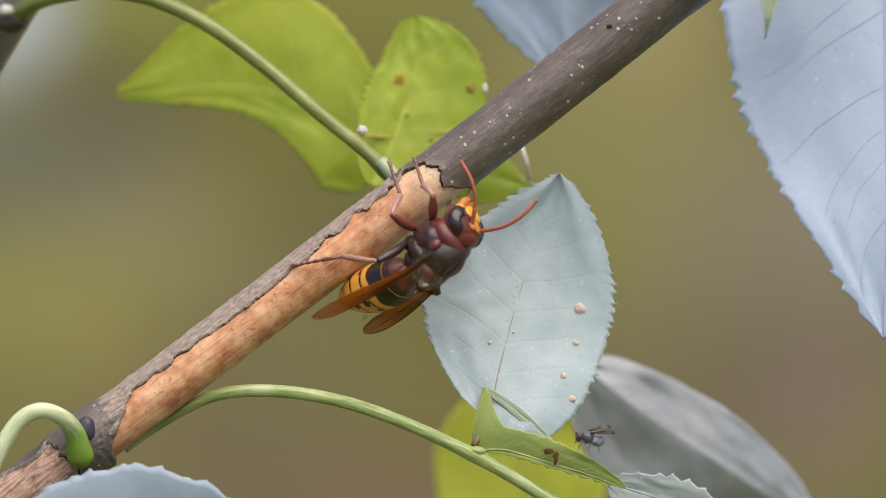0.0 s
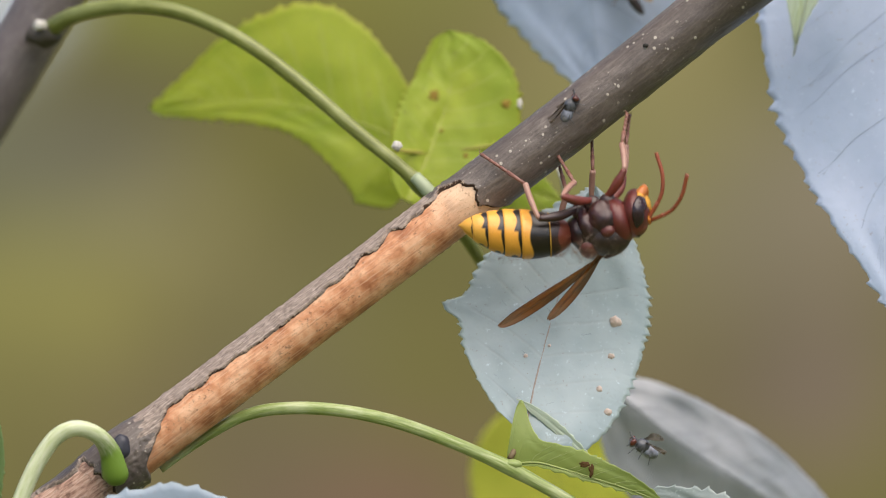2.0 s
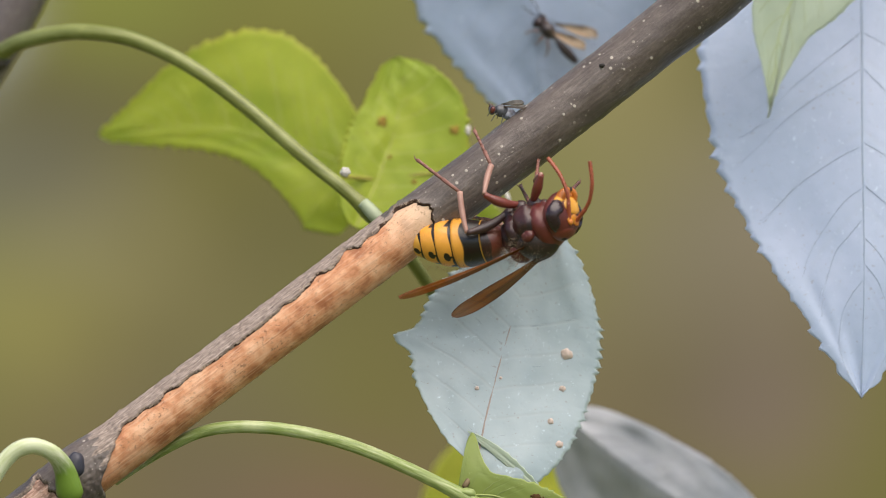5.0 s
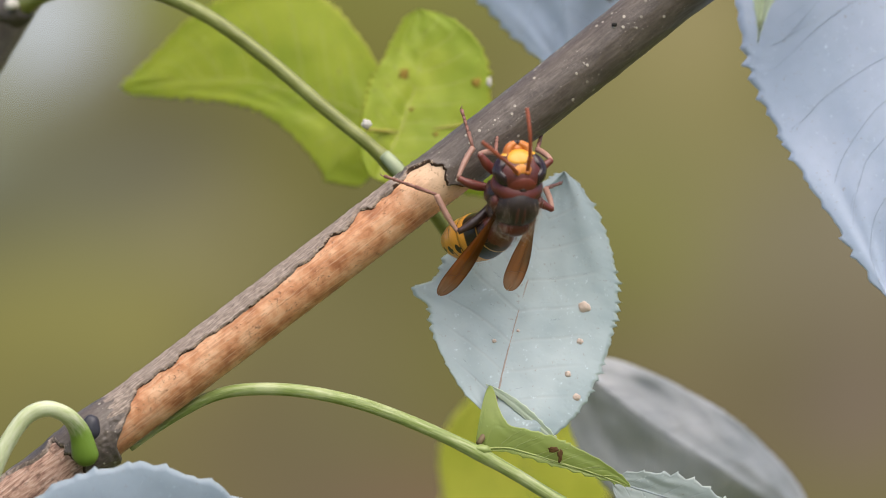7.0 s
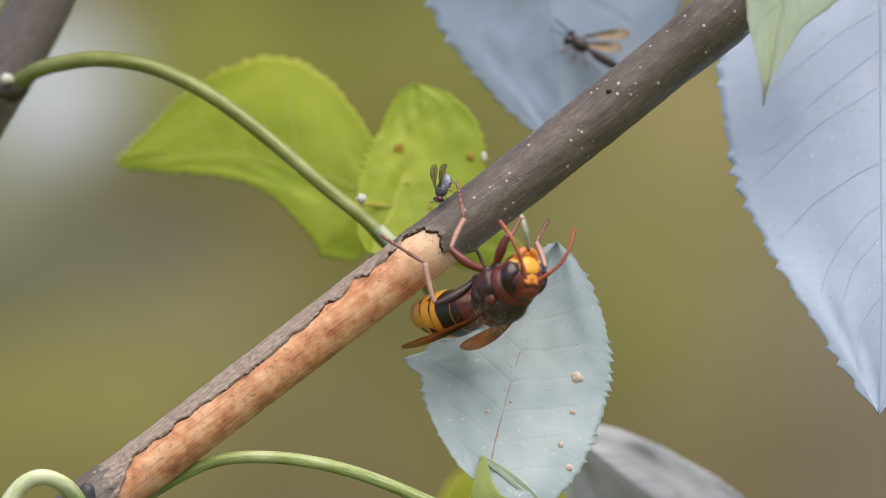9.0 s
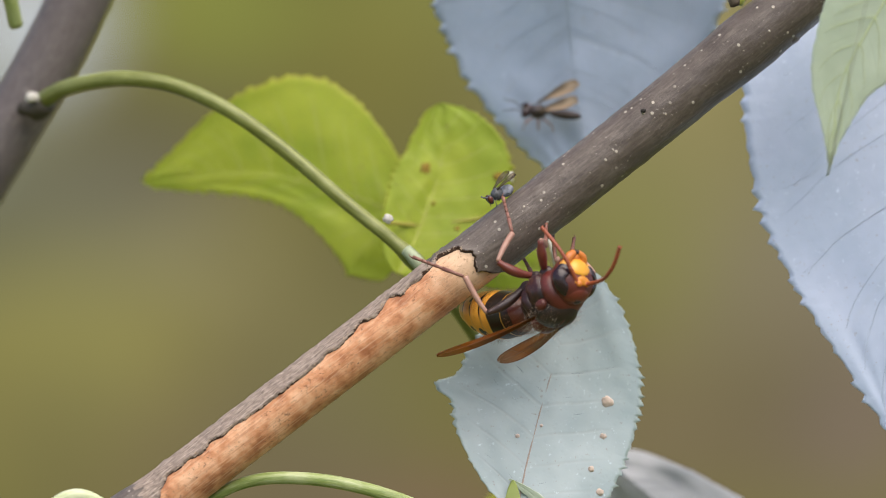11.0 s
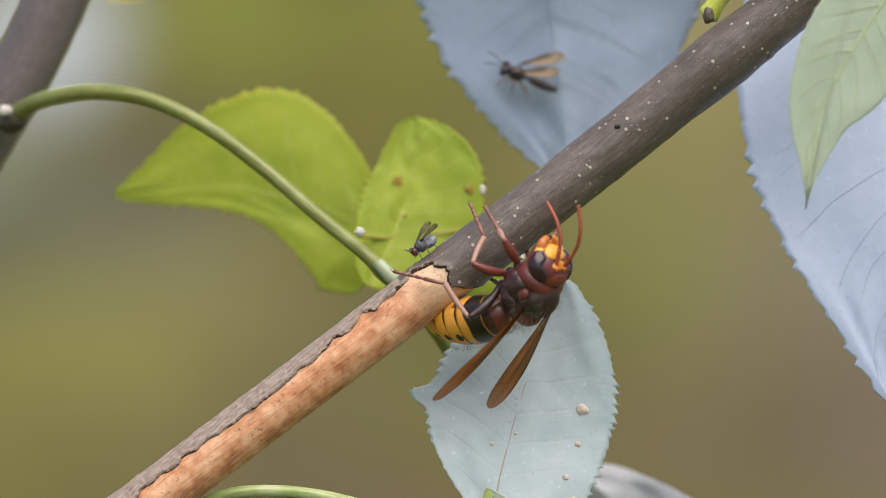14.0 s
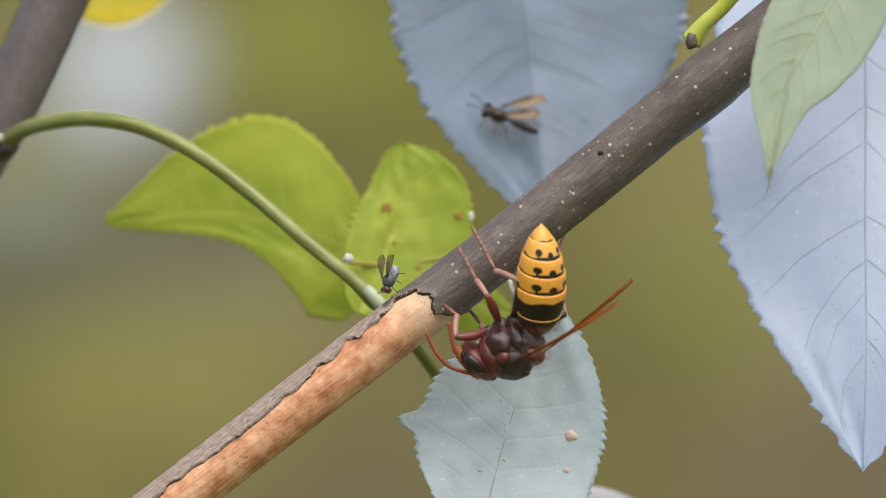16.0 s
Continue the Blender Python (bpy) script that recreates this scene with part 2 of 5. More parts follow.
def bark_material(name, dark, mid, light, lenticels=0.7):
    m = Mat(name, 0.62, 0.4)
    x, a = m.uv()
    streak = m.noise(1.0, 5, 0.6, (34, 60, 1), "UV")
    fine = m.noise(2600, 5, 0.7)
    big = m.noise(70, 3)
    col = m.ramp(streak, (0.18, dark), (0.5, mid), (0.88, light))
    col = m.mix(m.math("MULTIPLY", m.step(fine, 0.45, 0.75), 0.5), col, light)
    col = m.mix(m.math("MULTIPLY", m.step(big, 0.42, 0.68), 0.55), col, dark)
    c = m.cells(1.0, (62, 14, 1), "UV")
    dots = m.math("MULTIPLY", m.math("SUBTRACT", 1.0, m.step(c, 0.10, 0.16)), m.step(m.noise(330, 2), 0.38, 0.5))
    c2 = m.cells(1.0, (170, 30, 1), "UV")
    dots = m.math("MAXIMUM", dots, m.math("MULTIPLY", m.math("SUBTRACT", 1.0, m.step(c2, 0.08, 0.13)), m.step(m.noise(500, 2), 0.42, 0.52)))
    col = m.mix(m.math("MULTIPLY", dots, lenticels), col, (0.62, 0.56, 0.48))
    m.color(col)
    m.rough(m.math("ADD", 0.20, m.math("MULTIPLY", fine, 0.22)))
    m.bump(m.math("ADD", m.math("MULTIPLY", streak, 0.6), m.math("ADD", m.math("MULTIPLY", fine, 0.35), m.math("MULTIPLY", dots, 0.5))), 0.7, 0.0002)
    return m.m


BARK = bark_material("bark_grey_brown", (0.062, 0.049, 0.044), (0.125, 0.102, 0.090), (0.25, 0.212, 0.185))
STEM_BARK = bark_material("bark_dark", (0.075, 0.062, 0.062), (0.13, 0.11, 0.108), (0.23, 0.20, 0.195), 0.2)


def wood_material():
    m = Mat("peeled_wood", 0.5, 0.4)
    x, a = m.uv()
    grain = m.noise(1.0, 6, 0.7, (22, 70, 1), "UV")
    blot = m.noise(300, 5, 0.65)
    fine = m.noise(2400, 4, 0.7)
    col = m.ramp(blot, (0.36, (0.36, 0.130, 0.055)), (0.48, (0.62, 0.285, 0.14)), (0.64, (0.82, 0.49, 0.30)))
    long = m.noise(1.0, 5, 0.6, (7, 46, 1), "UV")
    col = m.mix(m.math("MULTIPLY", m.step(long, 0.48, 0.66), 0.5), col, (0.40, 0.155, 0.07))
    col = m.mix(m.math("MULTIPLY", m.step(grain, 0.50, 0.62), 0.45), col, (0.80, 0.54, 0.36))
    fresh = m.math("MULTIPLY", m.step(x, 1.05, 1.115), 0.8)      # freshly gnawed, paler towards the ring
    col = m.mix(fresh, col, (0.82, 0.60, 0.41))
    col = m.mix(m.math("MULTIPLY", m.step(fine, 0.54, 0.64), 0.4), col, (0.24, 0.09, 0.035))
    speck = m.math("MULTIPLY", m.step(m.noise(2200, 4, 0.65), 0.585, 0.65), m.step(m.noise(260, 3), 0.44, 0.60))
    col = m.mix(m.math("MULTIPLY", speck, 0.7), col, (0.13, 0.055, 0.028))
    m.color(col)
    m.rough(m.math("ADD", 0.36, m.math("MULTIPLY", fine, 0.3)))
    m.bump(m.math("ADD", grain, m.math("MULTIPLY", fine, 0.6)), 0.5, 0.00015)
    return m.m


WOOD = wood_material()


def fibre_material():
    m = Mat("torn_red_fibre", 0.8, 0.25)
    n = m.noise(1.0, 6, 0.7, (40, 60, 1), "UV")
    f = m.noise(700, 4, 0.7)
    c = m.ramp(n, (0.34, (0.20, 0.10, 0.075)), (0.5, (0.56, 0.35, 0.265)), (0.66, (0.74, 0.56, 0.46)))
    m.color(m.mix(m.math("MULTIPLY", m.step(f, 0.50, 0.64), 0.6), c, (0.12, 0.065, 0.05)))
    m.bump(m.math("ADD", n, f), 0.8, 0.0003)
    return m.m


FIBRE = fibre_material()
# cracked bast, darkened to paint in the shade under the bark lip
CRACK_SHADE = plain("cracked_bast_and_lip_shade", (0.085, 0.054, 0.040), 0.9, 0.1, 0.6, 1500)


def torn_material():
    m = Mat("torn_bark_edge", 0.85, 0.2)
    n = m.noise(1.0, 5, 0.7, (52, 100, 1), "UV")
    f = m.noise(2200, 4, 0.7)
    c = m.ramp(n, (0.30, (0.155, 0.120, 0.102)), (0.5, (0.30, 0.24, 0.205)), (0.68, (0.54, 0.45, 0.39)))
    m.color(m.mix(m.math("MULTIPLY", m.step(f, 0.5, 0.66), 0.45), c, (0.085, 0.065, 0.055)))
    m.bump(m.math("ADD", n, m.math("MULTIPLY", f, 0.5)), 0.6, 0.0002)
    return m.m


TORN = torn_material()


def stem_material(name, green, pale, dark):
    m = Mat(name, 0.38, 0.5)
    x, a = m.uv()
    st = m.noise(1.0, 5, 0.65, (16, 12, 1), "UV")
    big = m.noise(110, 4)
    col = m.ramp(st, (0.3, dark), (0.5, green), (0.72, pale))
    col = m.mix(m.math("MULTIPLY", m.step(big, 0.45, 0.65), 0.6), col, pale)
    col = m.mix(m.math("MULTIPLY", m.step(m.noise(500, 4, 0.7), 0.66, 0.74), 0.5), col, (0.16, 0.11, 0.05))
    m.color(col)
    m.bump(st, 0.35, 0.0002)
    return m.m


STALK = stem_material("green_leaf_stalk", (0.31, 0.38, 0.12), (0.48, 0.54, 0.27), (0.19, 0.25, 0.06))
STALK_DARK = stem_material("deep_green_leaf_stalk", (0.17, 0.19, 0.042), (0.29, 0.32, 0.11), (0.085, 0.105, 0.02))
STALK_LIME = stem_material("lime_leaf_stalk", (0.46, 0.52, 0.06), (0.58, 0.62, 0.14), (0.34, 0.42, 0.03))
STALK_FRONT = stem_material("mottled_leaf_stalk", (0.28, 0.35, 0.11), (0.52, 0.56, 0.32), (0.12, 0.18, 0.03))


def hook_material():
    m = Mat("pale_hooked_stalk", 0.42, 0.5)
    x, a = m.uv()
    st = m.noise(1.0, 5, 0.65, (9, 14, 1), "UV")
    col = m.ramp(st, (0.3, (0.42, 0.49, 0.22)), (0.5, (0.56, 0.61, 0.38)), (0.72, (0.68, 0.71, 0.54)))
    col = m.mix(m.math("SUBTRACT", 1.0, m.step(m.math("ADD", x, m.math("MULTIPLY", m.math("SUBTRACT", st, 0.5), 0.2)), 0.14, 0.30)), col, (0.15, 0.25, 0.03))
    m.color(col)
    m.bump(st, 0.3, 0.0002)
    return m.m


STALK_HOOK = hook_material()


LEAF_BLUE = leaf_material("leaf_glaucous", (0.36, 0.435, 0.46), (0.285, 0.36, 0.385), (0.40, 0.36, 0.32), 0.44, 0.55, 0.10, 8, 0.24, (0.42, 0.50, 0.42))
LEAF_SKY = leaf_material("leaf_glaucous_broad", (0.375, 0.445, 0.595), (0.32, 0.40, 0.54), (0.36, 0.405, 0.475), 0.40, 0.6, 0.08, 9, 0.2)
LEAF_SLATE = leaf_material("leaf_slate", (0.44, 0.45, 0.48), (0.29, 0.31, 0.335), (0.24, 0.27, 0.28), 0.42, 0.6, 0.08, 8, 0.1)
LEAF_LIME = leaf_material("leaf_lime", (0.51, 0.565, 0.075), (0.32, 0.425, 0.05), (0.62, 0.63, 0.20), 0.45, 0.35, 0.5, 10, 0.3, (0.42, 0.30, 0.05), 0.4)
LEAF_STEEL = leaf_material("leaf_steel_blue", (0.255, 0.315, 0.39), (0.205, 0.265, 0.33), (0.30, 0.34, 0.38), 0.5, 0.5, 0.06, 9, 0.14, (0.27, 0.33, 0.35))
LEAF_GREEN = leaf_material("leaf_fresh_green", (0.33, 0.40, 0.11), (0.24, 0.31, 0.07), (0.38, 0.43, 0.18), 0.4, 0.5, 0.3, 9, 0.12)
LEAF_FRINGE = leaf_material("leaf_grey_green", (0.36, 0.41, 0.41), (0.27, 0.32, 0.32), (0.30, 0.34, 0.34), 0.5, 0.45, 0.1, 8, 0.3, (0.38, 0.42, 0.40))
# yellow-green brightened in the colour itself, in place of light shining through
LEAF_BACKLIT = leaf_material("leaf_backlit_yellow_green", (0.84, 0.82, 0.13), (0.74, 0.76, 0.09), (0.66, 0.62, 0.08), 0.5, 0.3, 0.12, 8, 0.05)
LEAF_DEEP = leaf_material("leaf_dark_green", (0.13, 0.20, 0.065), (0.09, 0.15, 0.04), (0.20, 0.26, 0.10), 0.42, 0.5, 0.2, 9, 0.12)
VEIN_GREEN = plain("vein_green", (0.37, 0.43, 0.15), 0.5, 0.4, 0.3, 1500)
LEAF_PALE = leaf_material("leaf_pale_green", (0.49, 0.56, 0.46), (0.43, 0.51, 0.385), (0.48, 0.55, 0.36), 0.42, 0.5, 0.3, 9, 0.05)
LEAF_YELLOW = leaf_material("leaf_yellow", (0.80, 0.62, 0.03), (0.70, 0.52, 0.03), (0.6, 0.5, 0.1), 0.45, 0.4, 0.2, 8, 0.1)
VEIN_BROWN = plain("vein_brown", (0.38, 0.31, 0.26), 0.6, 0.3, 0.5, 1500)
VEIN_FINE = plain("vein_glaucous", (0.285, 0.34, 0.36), 0.5, 0.4, 0.3, 1500)
VEIN_BLUE = plain("vein_blue_grey", (0.31, 0.38, 0.49), 0.5, 0.4, 0.3, 1500)
VEIN_STEEL = plain("vein_steel", (0.25, 0.305, 0.352), 0.5, 0.4, 0.3, 1500)
VEIN_SLATE = plain("vein_slate", (0.36, 0.375, 0.40), 0.5, 0.4, 0.3, 1500)
VEIN_LIME = plain("vein_lime", (0.50, 0.53, 0.12), 0.5, 0.4, 0.3, 1500)
VEIN_PALE = plain("vein_pale_green", (0.46, 0.54, 0.30), 0.5, 0.4, 0.3, 1500)


def scar_material():
    m = Mat("pale_scar_and_glint", 0.7, 0.3)
    m.color(m.ramp(m.noise(1800, 3), (0.35, (0.40, 0.38, 0.33)), (0.65, (0.64, 0.62, 0.58))))
    return m.m


SCAR_GLINT = scar_material()


# ---- ground and distance ----


def grass_material():
    m = Mat("meadow_ground", 0.95, 0.1)
    m.color(m.ramp(m.noise(3.0, 6, 0.6), (0.3, (0.05, 0.07, 0.02)), (0.55, (0.11, 0.12, 0.035)), (0.75, (0.16, 0.13, 0.06))))
    return m.m


bm = bmesh.new()
bmesh.ops.create_grid(bm, x_segments=40, y_segments=40, size=600)
for v in bm.verts:
    if v.co.length > 20:
        v.co.z = 0.6 * noise.noise(v.co * 0.01)
tagged(finish("ground", bm, grass_material()), "olive meadow ground of short grass", "ground", kind="structure")


def far(u, v):
    """Sheet coordinates on the distant plane, in metres from its middle."""
    return (u - 784) * U * 6.2 / 1.2, (441 - v) * U * 6.2 / 1.2


def distance_material():
    """Blurred shrubs and gaps of sky, far behind: soft patches of colour, their light and shade painted in."""
    m = Mat("distant_shrubs_glow", 1.0, 0.0)
    sep = m.t.nodes.new("ShaderNodeSeparateXYZ")
    m.link(m.co.outputs["Object"], sep.inputs[0])
    wobble = m.noise(7, 2, 0.5)
    px = m.math("ADD", sep.outputs[0], m.math("MULTIPLY", m.math("SUBTRACT", wobble, 0.5), 0.10))
    pz = m.math("ADD", sep.outputs[2], m.math("MULTIPLY", m.math("SUBTRACT", m.noise(6, 2, 0.5, (1, 1, 1.3)), 0.5), 0.10))
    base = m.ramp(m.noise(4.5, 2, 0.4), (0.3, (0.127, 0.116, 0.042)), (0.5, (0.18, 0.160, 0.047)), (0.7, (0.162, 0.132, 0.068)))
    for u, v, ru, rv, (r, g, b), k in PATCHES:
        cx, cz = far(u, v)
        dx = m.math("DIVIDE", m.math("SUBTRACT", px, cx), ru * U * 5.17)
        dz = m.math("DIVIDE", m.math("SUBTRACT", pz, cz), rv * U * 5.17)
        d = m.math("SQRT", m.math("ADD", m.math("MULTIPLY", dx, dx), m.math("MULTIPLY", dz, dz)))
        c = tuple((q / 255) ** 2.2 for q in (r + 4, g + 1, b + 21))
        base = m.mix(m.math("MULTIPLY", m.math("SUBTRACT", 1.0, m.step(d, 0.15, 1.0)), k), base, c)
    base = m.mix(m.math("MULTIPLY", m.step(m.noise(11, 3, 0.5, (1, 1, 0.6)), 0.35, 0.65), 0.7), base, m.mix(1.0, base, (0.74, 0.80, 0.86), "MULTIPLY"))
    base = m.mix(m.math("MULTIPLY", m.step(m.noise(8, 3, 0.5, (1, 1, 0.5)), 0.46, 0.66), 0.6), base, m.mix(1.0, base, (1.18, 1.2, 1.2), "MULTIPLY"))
    # the plane emits its own colour; sun and sky do not light it
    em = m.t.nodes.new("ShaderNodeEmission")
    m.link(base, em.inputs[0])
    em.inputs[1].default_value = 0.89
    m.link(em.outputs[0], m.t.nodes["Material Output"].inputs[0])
    return m.m


# patches of painted brightness: place across and down, half sizes, colour, strength
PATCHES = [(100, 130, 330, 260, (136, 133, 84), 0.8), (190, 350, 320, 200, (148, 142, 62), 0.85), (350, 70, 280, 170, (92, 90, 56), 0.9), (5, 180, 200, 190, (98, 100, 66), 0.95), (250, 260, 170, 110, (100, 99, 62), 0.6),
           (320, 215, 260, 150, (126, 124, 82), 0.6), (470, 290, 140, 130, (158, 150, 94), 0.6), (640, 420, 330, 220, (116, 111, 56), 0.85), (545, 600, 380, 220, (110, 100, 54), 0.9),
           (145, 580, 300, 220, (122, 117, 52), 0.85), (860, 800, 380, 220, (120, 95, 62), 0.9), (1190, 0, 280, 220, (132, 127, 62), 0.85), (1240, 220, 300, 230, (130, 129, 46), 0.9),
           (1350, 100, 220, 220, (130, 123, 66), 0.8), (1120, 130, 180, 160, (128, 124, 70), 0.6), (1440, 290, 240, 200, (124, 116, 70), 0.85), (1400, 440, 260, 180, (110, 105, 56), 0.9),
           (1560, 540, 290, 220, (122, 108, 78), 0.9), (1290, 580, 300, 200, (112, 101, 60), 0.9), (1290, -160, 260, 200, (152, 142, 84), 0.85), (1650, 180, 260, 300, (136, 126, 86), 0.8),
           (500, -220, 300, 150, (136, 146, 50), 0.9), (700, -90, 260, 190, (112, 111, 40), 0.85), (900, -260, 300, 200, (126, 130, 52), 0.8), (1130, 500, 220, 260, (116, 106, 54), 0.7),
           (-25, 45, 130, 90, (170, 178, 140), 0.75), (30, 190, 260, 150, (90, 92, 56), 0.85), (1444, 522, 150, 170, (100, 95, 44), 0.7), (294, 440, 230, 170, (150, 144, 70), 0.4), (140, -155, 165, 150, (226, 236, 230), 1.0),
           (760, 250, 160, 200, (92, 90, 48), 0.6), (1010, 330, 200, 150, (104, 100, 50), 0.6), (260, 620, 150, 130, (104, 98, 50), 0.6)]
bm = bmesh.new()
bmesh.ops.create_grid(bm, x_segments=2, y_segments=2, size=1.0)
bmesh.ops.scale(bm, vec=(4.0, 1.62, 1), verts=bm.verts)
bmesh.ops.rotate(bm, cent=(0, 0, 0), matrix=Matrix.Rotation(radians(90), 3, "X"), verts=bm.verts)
backdrop = tagged(finish("backdrop", bm, distance_material()), "self-lit backdrop painted as olive green shrubs far behind, out of focus", "backdrop", kind="structure")
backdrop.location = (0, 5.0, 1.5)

# ---- the branch: peeled wood with a bark sleeve ----
AXIS = [(-420, 1228), (-100, 982), (100, 829), (300, 676), (600, 447), (778, 311), (983, 152), (1183, -8), (1500, -265), (1900, -600)]
BR = 51 * U


def branch_frame(n):
    pts = curve_points([spot(u, v, 0) for u, v in AXIS], n)
    run, out = 0.0, []
    for i, p in enumerate(pts):
        d = (pts[min(n, i + 1)] - pts[max(0, i - 1)]).normalized()
        face = Vector((0, -1, 0))
        up = face.cross(d).normalized()
        up = up if up.z > 0 else -up
        out.append((p, d, face, up))
    return out


def sleeve(n, sides, radius, bump):
    """A closed skin round the branch; radius(u, angle) in metres, u: sheet place across, angle 0 to the front, 90 up."""
    bm = bmesh.new()
    uvl = bm.loops.layers.uv.new()
    rings = []
    for p, d, face, up in branch_frame(n):
        u = p.x / U + 784
        ring = []
        for k in range(sides):
            a = 2 * math.pi * k / sides
            deg = (math.degrees(a) + 180) % 360 - 180
            r = radius(u, deg)
            r *= 1 + bump * noise.noise(Vector((u * 0.03, math.cos(a) * 1.6, math.sin(a) * 1.6)))
            ring.append(bm.verts.new(p + face * (math.cos(a) * r) + up * (math.sin(a) * r)))
        rings.append(ring)
    for i in range(n):
        for k in range(sides):
            f = bm.faces.new((rings[i][k], rings[i][(k + 1) % sides], rings[i + 1][(k + 1) % sides], rings[i + 1][k]))
            for lp, (a, b) in zip(f.loops, ((i, k), (i, k + 1), (i + 1, k + 1), (i + 1, k))):
                lp[uvl].uv = (a / n * 2.2, b / sides)
    bm.faces.new(rings[0][::-1])
    bm.faces.new(rings[-1])
    bmesh.ops.recalc_face_normals(bm, faces=bm.faces)
    return bm


def ragged(x, seed):
    return noise.noise(Vector((x * 0.017, seed, 0))) * 1.2 + noise.noise(Vector((x * 0.05, seed, 5))) * 0.8 + noise.noise(Vector((x * 0.19, seed, 9))) * 0.2


def bark_cover(u, deg):
    """How surely bark remains at this place: above 0 it does. In units of the sheet."""
    h = 51 * math.sin(math.radians(deg))           # height over the axis, seen from the front
    back = abs(deg) > 110 and deg > 0 or deg < -150
    cut = float(np.interp(h, (-51, -38, -22, 10, 36, 51), (805, 786, 769, 781, 768, 748))) + 4.5 * ragged(h * 3.4, 3)   # the ring where the bark begins again
    ring = u - cut
    bite = 1.5 * abs(noise.noise(Vector((u * 0.021, 4, 2)))) + 0.5 * abs(math.sin(u * 0.041 + 3.0 * noise.noise(Vector((u * 0.009, 4, 2)))))     # scallops left by gnawing
    strip = h - (float(np.interp(u, (124, 126, 250, 330, 430, 530, 630, 720, 780), (39, 24, 24, 23, 18, 20, 27, 32, 36))) + 6 * bite + 7 * ragged(u, 1.0) + 1.6 * noise.noise(Vector((u * 0.33, 2, 6)))) if abs(deg) <= 90 else (60 if back else -40)
    low = float(np.interp(h, (-52, -28, 0, 42), (174, 182, 217, 268))) + 7 * ragged(h * 2, 4) - u     # the collar round the leaf scar
    low = min(low, u - (120 - 0.1 * h + 8 * ragged(h * 2, 8)))
    return max(ring, strip, low)


def bark_radius(u, deg):
    c = bark_cover(u, deg)
    lip = (5.0 if u > 700 else 4.0) * math.exp(-((c - 4) / 5.0) ** 2)
    r = BR + U * (lip * 0.4 + 1.0 * noise.noise(Vector((u * 0.05, deg * 0.05, 0))) + (1.8 * noise.noise(Vector((u * 0.14, deg * 0.16, 4))) if 150 < u < 745 and c < 40 else 0))
    swell = 7 * math.exp(-((u - 165) / 45) ** 2) + 5 * math.exp(-((u - 1262) / 50) ** 2)
    r += swell * U
    low = BR - 9 * U
    return low + (r - low) * smoothstep(-3.0, 3.0, c)


def wood_radius(u, deg):
    return BR - 4.0 * U + 0.8 * U * noise.noise(Vector((u * 0.02, deg * 0.03, 3))) + 0.6 * U * noise.noise(Vector((u * 0.12, deg * 0.1, 7)))


branch = tagged(new("branch"), "grey-brown ash branch, its bark gnawed away along one stretch", "branch")
bark = part("bark", sleeve(1500, 150, bark_radius, 0.0), BARK, branch, "grey-brown bark with pale dots and a torn edge")
bark.data.materials.append(TORN)
bark.data.materials.append(CRACK_SHADE)
ends = branch_frame(1500)
for f in bark.data.polygons[:1500 * 150]:
    i, k = divmod(f.index, 150)
    u, deg = ends[i][0].x / U + 784, (k + 0.5) * 2.4
    deg = (deg + 180) % 360 - 180
    c = bark_cover(u, deg)
    # dark line along the bark edge: crack and painted lip shade
    if -2.4 < c < (2.4 if u > 735 else 0.4) + 2.4 * noise.noise(Vector((u * 0.05, deg * 0.04, 1))) and u > 110:
        f.material_index = 2
    elif -3 < c < (3.0 if u > 720 or u < 150 else 60 if u > 205 + 24 * noise.noise(Vector((deg * 0.08, 0, 0))) else 1):
        f.material_index = 1
branch_frame_u = [q[0].x / U + 784 for q in branch_frame(500)]
wood = part("peeled_wood", sleeve(500, 90, wood_radius, 0.0), WOOD, branch, "bare tan wood where the bark is gone")
wood.data.materials.append(FIBRE)
for f in wood.data.polygons[:500 * 90]:
    if branch_frame_u[f.index // 90] < 128:
        f.material_index = 1


def fibres(count, seed):
    """Frayed pale fibres along the lower edge of the bare wood and on the torn rim of the bark."""
    rnd = random.Random(seed)
    ring = branch_frame(600)
    out = bmesh.new()
    made = 0
    while made < count:
        p, d, face, up = ring[rnd.randrange(600)]
        u = p.x / U + 784
        deg = rnd.uniform(-104, -74) if rnd.random() < 0.5 else rnd.uniform(20, 70)
        c = bark_cover(u, deg)
        if not 130 < u < 790 or (deg > 0 and not -2 < c < 5) or (deg < 0 and c > -4):
            continue
        a = math.radians(deg)
        nrm = face * math.cos(a) + up * math.sin(a)
        foot = p + nrm * ((BR + 1.5 * U) if deg > 0 else wood_radius(u, deg) - 0.3 * U)
        lean = (nrm * rnd.uniform(0.4, 1.0) + d * rnd.uniform(-1.2, 1.2) + Vector((0, -1, 0)) * rnd.uniform(0, 0.4)).normalized()
        tip = foot + lean * U * (rnd.uniform(3, 9) if deg > 0 else rnd.uniform(1.2, 4))
        side = lean.orthogonal().normalized() * U * rnd.uniform(0.5, 1.0)
        oth = lean.cross(side)
        base = [out.verts.new(foot + side * math.cos(q) + oth * math.sin(q)) for q in (0, 2.09, 4.19)]
        t = out.verts.new(tip)
        for k in range(3):
            out.faces.new((base[k], base[(k + 1) % 3], t))
        made += 1
    return out


tagged(part("fibre", fibres(620, 4), plain("frayed_fibre", (0.58, 0.44, 0.32), 0.8, 0.2, 0.5, 1200), branch, "pale frayed fibres on the gnawed edges"), kind="stuff")

